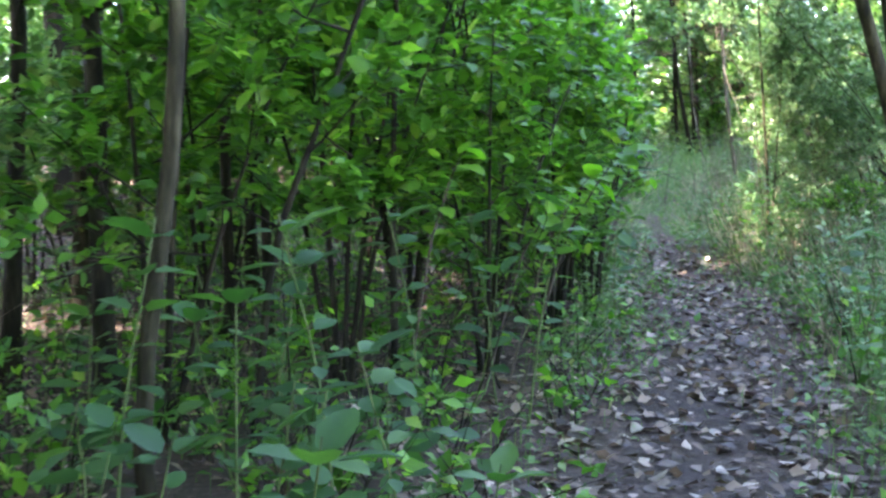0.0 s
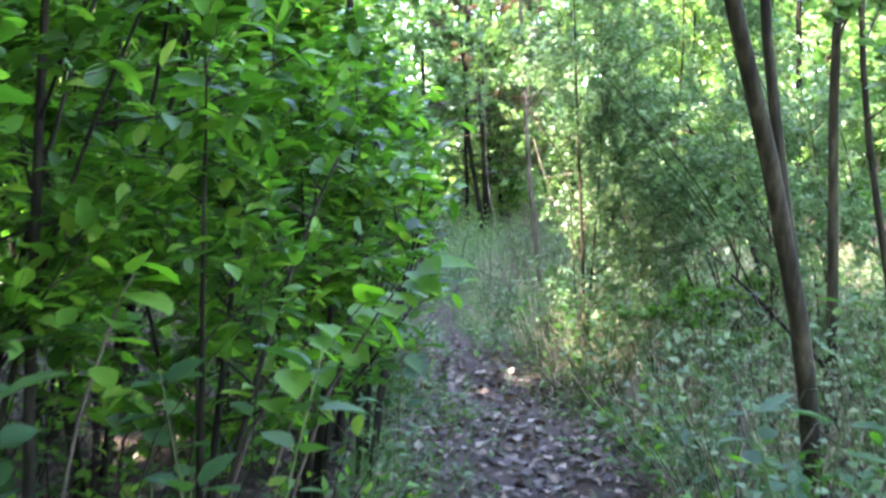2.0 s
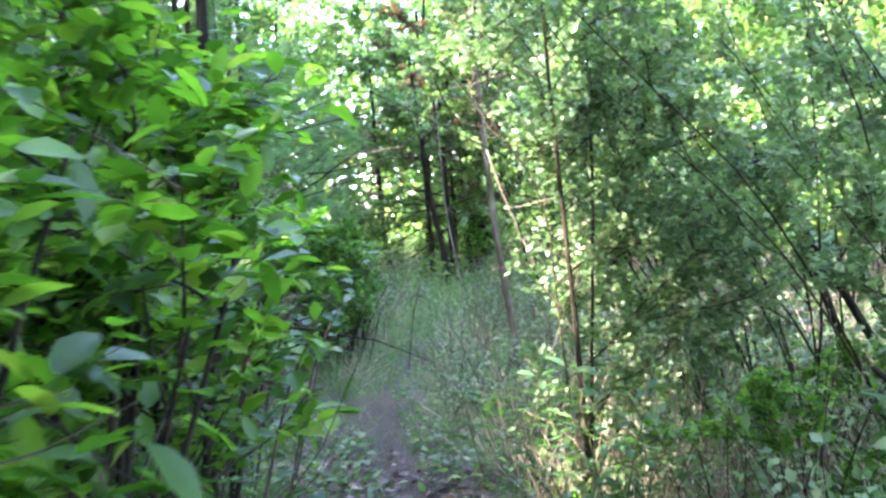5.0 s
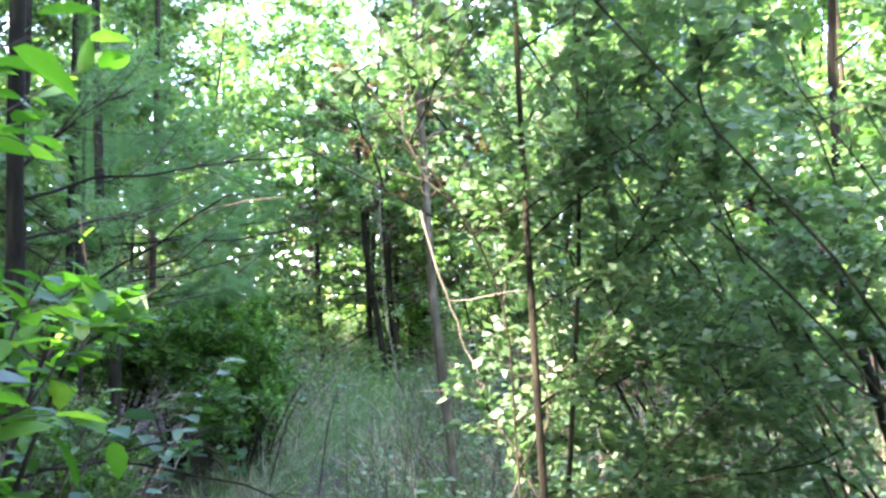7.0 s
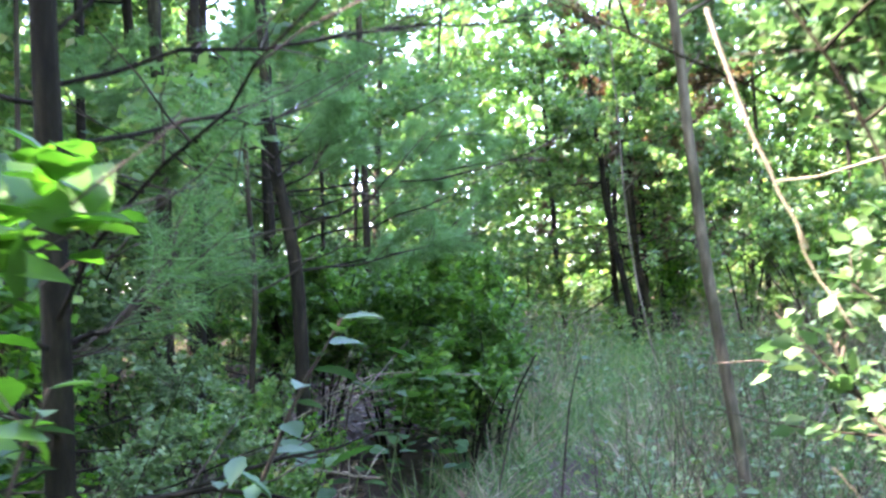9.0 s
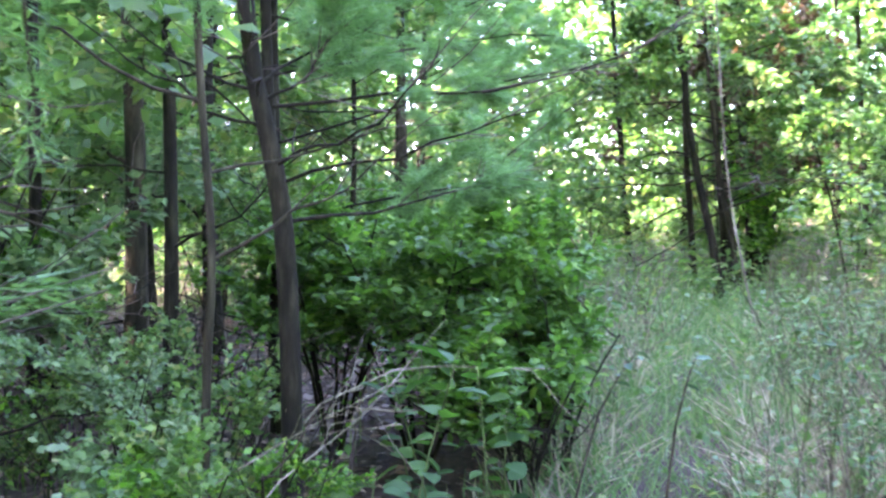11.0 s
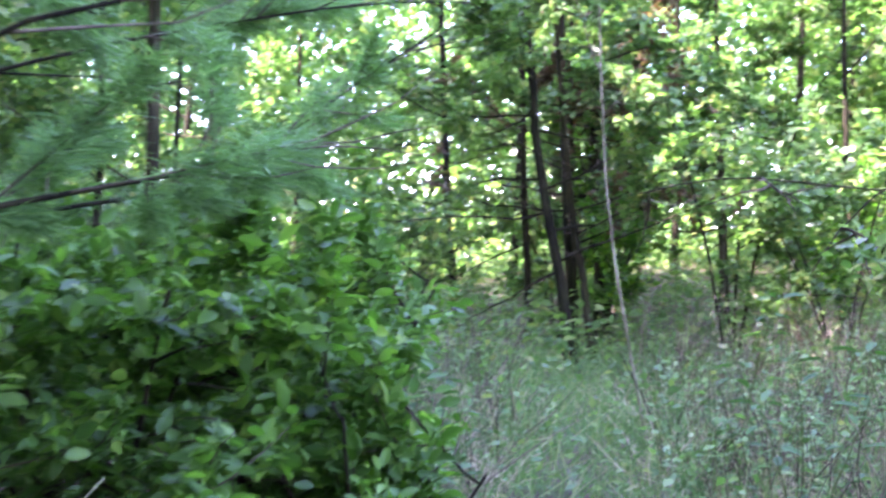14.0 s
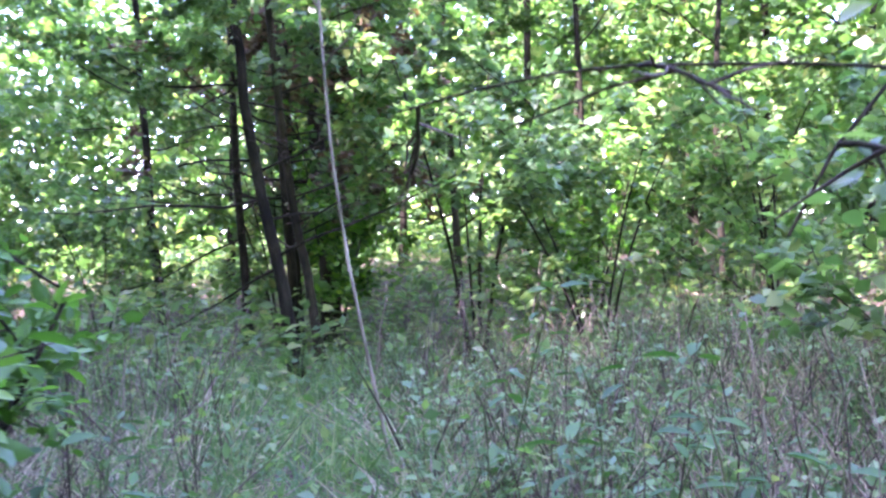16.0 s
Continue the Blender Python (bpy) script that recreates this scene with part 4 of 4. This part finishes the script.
def herb_leaves(name, rng, n, xr, yr, hi, mat, size, label, accept):
    """Loose low weeds: leaves standing on hair-thin stems of their own."""
    x, y = rng.uniform(*xr, n), rng.uniform(*yr, n)
    ok = accept(x, y, rng.random(n))
    x, y = x[ok], y[ok]
    p = np.stack([x, y, land(x, y) + hi * rng.random(len(x)) ** 1.3 * np.clip(trail_gap(x, y) / 1.2 + np.clip((y - 16) / 6, 0, 0.7), 0.15, 1)], 1)
    ways = unit(rng.normal(0, 1, (len(x), 3)) * np.array([1, 1, 0.35]))
    ups = unit(np.array([0, 0, 1.0]) + rng.normal(0, 0.45, (len(x), 3)))
    v, t = blades(p, ways, ups, size * rng.uniform(0.6, 1.3, len(x)), BLADE_PLAIN, 1.0)
    foot = np.stack([x, y, land(x, y)], 1)
    off = np.array([0.0015, 0, 0])
    v2 = np.stack([foot - off, foot + off, p], 1).reshape(-1, 3)
    t2 = np.arange(len(v2)).reshape(-1, 3)
    return tagged(new(name, quick_mesh(name, *joined([(v, t), (v2, t2)]), mat)), label, "weeds", kind="stuff")


herb_leaves("brush_weeds", g, 22000, (0.97, 7), (3, 13.3), 0.8, LEAF_FINE, 0.066, "low leafy green weeds in the brush", lambda x, y, r: (trail_gap(x, y) > 0.7 - 0.6 * (y > 12)) & (r < clump(x + 1, y)))
herb_leaves("clearing_weeds", g, 13000, (2.38, 9), (12.9, 24), 0.5, LEAF_WOODS, 0.06, "leafy green weeds growing through the grass", lambda x, y, r: (r < 0.25 + clump(x, y + 2)) & (x > 2.5 + 0.1 * (y - 13)))
herb_leaves("path_weeds", g, 20000, (-0.6, 3.6), (2.2, 12.4), 0.4, LEAF_WOODS, 0.055, "low green weeds along the edges of the footpath", lambda x, y, r: (trail_gap(x, y) < 1.0) & (r < np.clip((trail_gap(x, y) - 0.25 + 0.25 * np.clip((y - 7) / 3, 0, 1)) * 1.8, 0, 1) * clump(x, y, 1.4) * np.clip((y - 1) / 5, 0.35, 1)))
herb_leaves("far_weeds", g, 28000, (-3, 15), (23.4, 37.2), 0.7, LEAF_WOODS, 0.12, "leafy green weeds under the far trees", lambda x, y, r: r < 0.25 + clump(x, y + 1))
herb_leaves("shade_weeds", g, 20000, (-4, 1.78), (2.5, 19.8), 0.45, LEAF_HAZEL, 0.06, "low green weeds on the shaded floor", lambda x, y, r: (trail_gap(x, y) > 0.6) & (r < clump(x, y) ** 1.5 * np.clip((y - 7) / 5, 0.1, 1)))

def thicket(name, rng, n, xr, yr, high, label, leaf, bark, stems=5, leaves=34, size=0.05, accept=None):
    """Low tangled brush: clumps of bent stems with leaves of their own; returns the stems, the leaves beside them."""
    tubes, places, ways = [], [], []
    for _ in range(n):
        x, y = rng.uniform(*xr), rng.uniform(*yr)
        if not accept(x, y):
            continue
        h = high * rng.uniform(0.55, 1.2) * min(1.0, 0.35 + trail_gap(x, y) * 0.6)
        lines = []
        for i in range(stems):
            a = rng.uniform(0, 6.28)
            ln = bent(rng, (x + 0.05 * math.cos(a), y + 0.05 * math.sin(a), height(x, y) - 0.02), unit(np.array([math.cos(a) * 0.5, math.sin(a) * 0.5, 1])), h * rng.uniform(0.6, 1.15), 4, 0.16, -0.25)
            tubes.append(tube(ln, np.linspace(0.0045, 0.0012, 5), 3))
            lines.append(ln)
        k = rng.integers(0, stems, leaves)
        u = rng.uniform(0.3, 1, leaves)
        for i in range(leaves):
            s, d = on_line(lines[k[i]], u[i])
            places.append(s + rng.normal(0, 0.035, 3))
            ways.append(d * 0.4 + rng.normal(0, 0.8, 3) * (1, 1, 0.5))
    places, ways = np.array(places), unit(np.array(ways))
    ups = unit(np.array([0, 0, 1.0]) + rng.normal(0, 0.4, places.shape))
    v, t = blades(places, ways, ups, size * rng.uniform(0.6, 1.3, len(places)), BLADE_PLAIN, 1.05)
    tagged(new(name, quick_mesh(name, v, t, leaf)), label, "brush", kind="stuff")
    tagged(new(name + "_stems", quick_mesh(name + "_stems", *joined(tubes), bark)), "thin bent stems of the low brush", "brush", kind="stuff")


thicket("clearing_brush", g, 820, (2.94, 8.5), (14.1, 24), 0.55, "low leafy brush tangled through the clearing", LEAF_FINE, TWIG, 5, 44, 0.052, lambda x, y: trail_gap(x, y) > 0.35 and x > 2.9 + 0.1 * (y - 13) and clump(x, y, 0.9) > 0.22)
thicket("wayside_brush", g, 300, (2.13, 7), (6.5, 14.1), 0.95, "tall leafy brush beside the footpath", LEAF_FINE, BARK_BROWN, 5, 64, 0.062, lambda x, y: trail_gap(x, y) > 0.7 and clump(x, y, 0.8) > 0.3)
thicket("wayside_sprouts", g, 170, (2.13, 5.98), (5, 13.7), 0.6, "low fresh green sprouts beside the footpath", LEAF_HAZEL, GREEN_STEM, 4, 40, 0.075, lambda x, y: trail_gap(x, y) > 0.65 and clump(x + 1, y, 0.9) > 0.45)
thicket("shrub_floor_brush", g, 90, (-2.4, 0.9), (3.6, 9.5), 0.75, "leafy low brush under the young shrubs", LEAF_HAZEL, BARK_DARK, 5, 36, 0.075, lambda x, y: trail_gap(x, y) > 0.55)
thicket("shade_brush", g, 260, (-3.5, 1.67), (9, 19.8), 0.7, "low leafy brush in the shade of the pines", LEAF_HAZEL, BARK_DARK, 5, 24, 0.05, lambda x, y: trail_gap(x, y) > 0.75 and not (x > -0.2 and 12.3 < y < 17))

# dead leaves: the nearest on the path one by one, the rest as litter
fallen = [quick_mesh("fallen_leaf", BLADE_OVAL[0] * np.array([s * w, s, s * c]) + np.array([0, -s / 2, 0.012]), BLADE_OVAL[1], LITTER_ONE, True) for s, w, c in ((0.1, 1.1, 1.6), (0.08, 1.3, 2.4), (0.12, 0.9, -1.4), (0.07, 1.2, 1.0))]
g2 = np.random.default_rng(41)
n = 0
while n < 300:
    y = g2.uniform(4.0, 11.5)
    x = np.interp(y, TRAIL[:, 1], TRAIL[:, 0]) + g2.normal(0, 0.36)
    ob = part("fallen_leaf", fallen[int(g2.integers(4))], GROUND)
    ob.matrix_local = Matrix.LocRotScale((x, y, height(x, y) + 0.006), Euler((g2.normal(0, 0.3), g2.normal(0, 0.3), g2.uniform(0, 6.28))), None)
    n += 1


def litter(name, rng, n, xr, yr, label, size, accept):
    x, y = rng.uniform(*xr, n), rng.uniform(*yr, n)
    ok = accept(x, y, rng.random(n))
    x, y = x[ok], y[ok]
    p = np.stack([x, y, land(x, y) + 0.012 + 0.015 * rng.random(len(x))], 1)
    ways = unit(rng.normal(0, 1, (len(x), 3)) * np.array([1, 1, 0.2]))
    ups = unit(np.array([0, 0, 1.0]) + rng.normal(0, 0.35, (len(x), 3)))
    return tagged(new(name, quick_mesh(name, *blades(p, ways, ups, size * rng.uniform(0.5, 1.3, len(x)), BLADE_PLAIN, 1.25), LITTER)), label, "leaf litter", kind="stuff")


litter("path_litter", g2, 14000, (-1, 4.2), (0, 12.9), "brown dead leaves strewn thickly over the footpath", 0.075, lambda x, y, r: (trail_gap(x, y) < 1.3) & (r < np.clip(1.45 - trail_gap(x, y), 0, 1) * np.clip((15.5 - y) / 4, 0.15, 1)))
litter("woodland_litter", g2, 27000, (-8, 2.0), (-4, 24), "brown dead leaves covering the forest floor", 0.085, lambda x, y, r: trail_gap(x, y) > 0.5)
litter("brush_litter", g2, 15000, (1.2, 11), (-4, 28), "scattered dead leaves under the brush", 0.08, lambda x, y, r: trail_gap(x, y) > 0.5)


def dead_twigs(rng, n, xr, yr):
    pieces = []
    for _ in range(n):
        x, y = rng.uniform(*xr), rng.uniform(*yr)
        if trail_gap(x, y) < 0.5:
            continue
        a = rng.uniform(0, 6.28)
        ln = bent(rng, (x, y, height(x, y) + 0.01), (math.cos(a), math.sin(a), 0.05), rng.uniform(0.2, 0.9), 4, 0.1)
        ln[:, 2] = np.maximum(ln[:, 2], land(ln[:, 0], ln[:, 1]) + 0.008)
        pieces.append(tube(ln, np.linspace(rng.uniform(0.004, 0.011), 0.002, 5), 5))
    return tagged(new("dead_twigs", quick_mesh("dead_twigs", *joined(pieces), STALK)), "dead twigs lying on the shaded forest floor", "twigs", kind="stuff")


dead_twigs(np.random.default_rng(51), 260, (-3.5, 2.4), (3.5, 21))
fallen_branch("dead_branch", [(1.2, 16.25, height(1.2, 16.25)), (1.7, 16.45, 1.28), (2.08, 16.6, 1.44), (2.7, 16.92, 1.38)], 0.006, "bare pale dead branch lying across the foot of the bush", BARK_ASH, 81, 6)
fallen_branch("dead_branch", [(1.3, 15.3, height(1.3, 15.3)), (1.65, 15.7, 1.12), (1.95, 16.2, 1.3), (2.25, 16.8, 1.62)], 0.004, "thin pale dead branch leaning up into the bush", BARK_ASH, 82, 7)
fallen_branch("dead_branch", [(0.9, 15.2, height(0.9, 15.2)), (1.3, 15.5, 1.05), (1.75, 15.8, 1.3), (2.1, 16.1, 1.45)], 0.004, "thin pale dead branch leaning in the shade", STALK, 83, 7)
for k, (a, b, r) in enumerate([((1.38, 14.71), (2, 14.7), 0.009), ((1.1, 16.66), (2.1, 15.1), 0.012), ((1.02, 15.12), (1.9, 14.8), 0.012), ((1.19, 10.58), (1.7, 10), 0.01)]):
    fallen_branch("dead_branch", [(*a, height(*a) + 0.02), ((a[0] + b[0]) / 2, (a[1] + b[1]) / 2, height(*a) + 0.3), (*b, height(*b) + 0.45)], r, "bare dead branch propped in the undergrowth", STALK, 60 + k, 5)
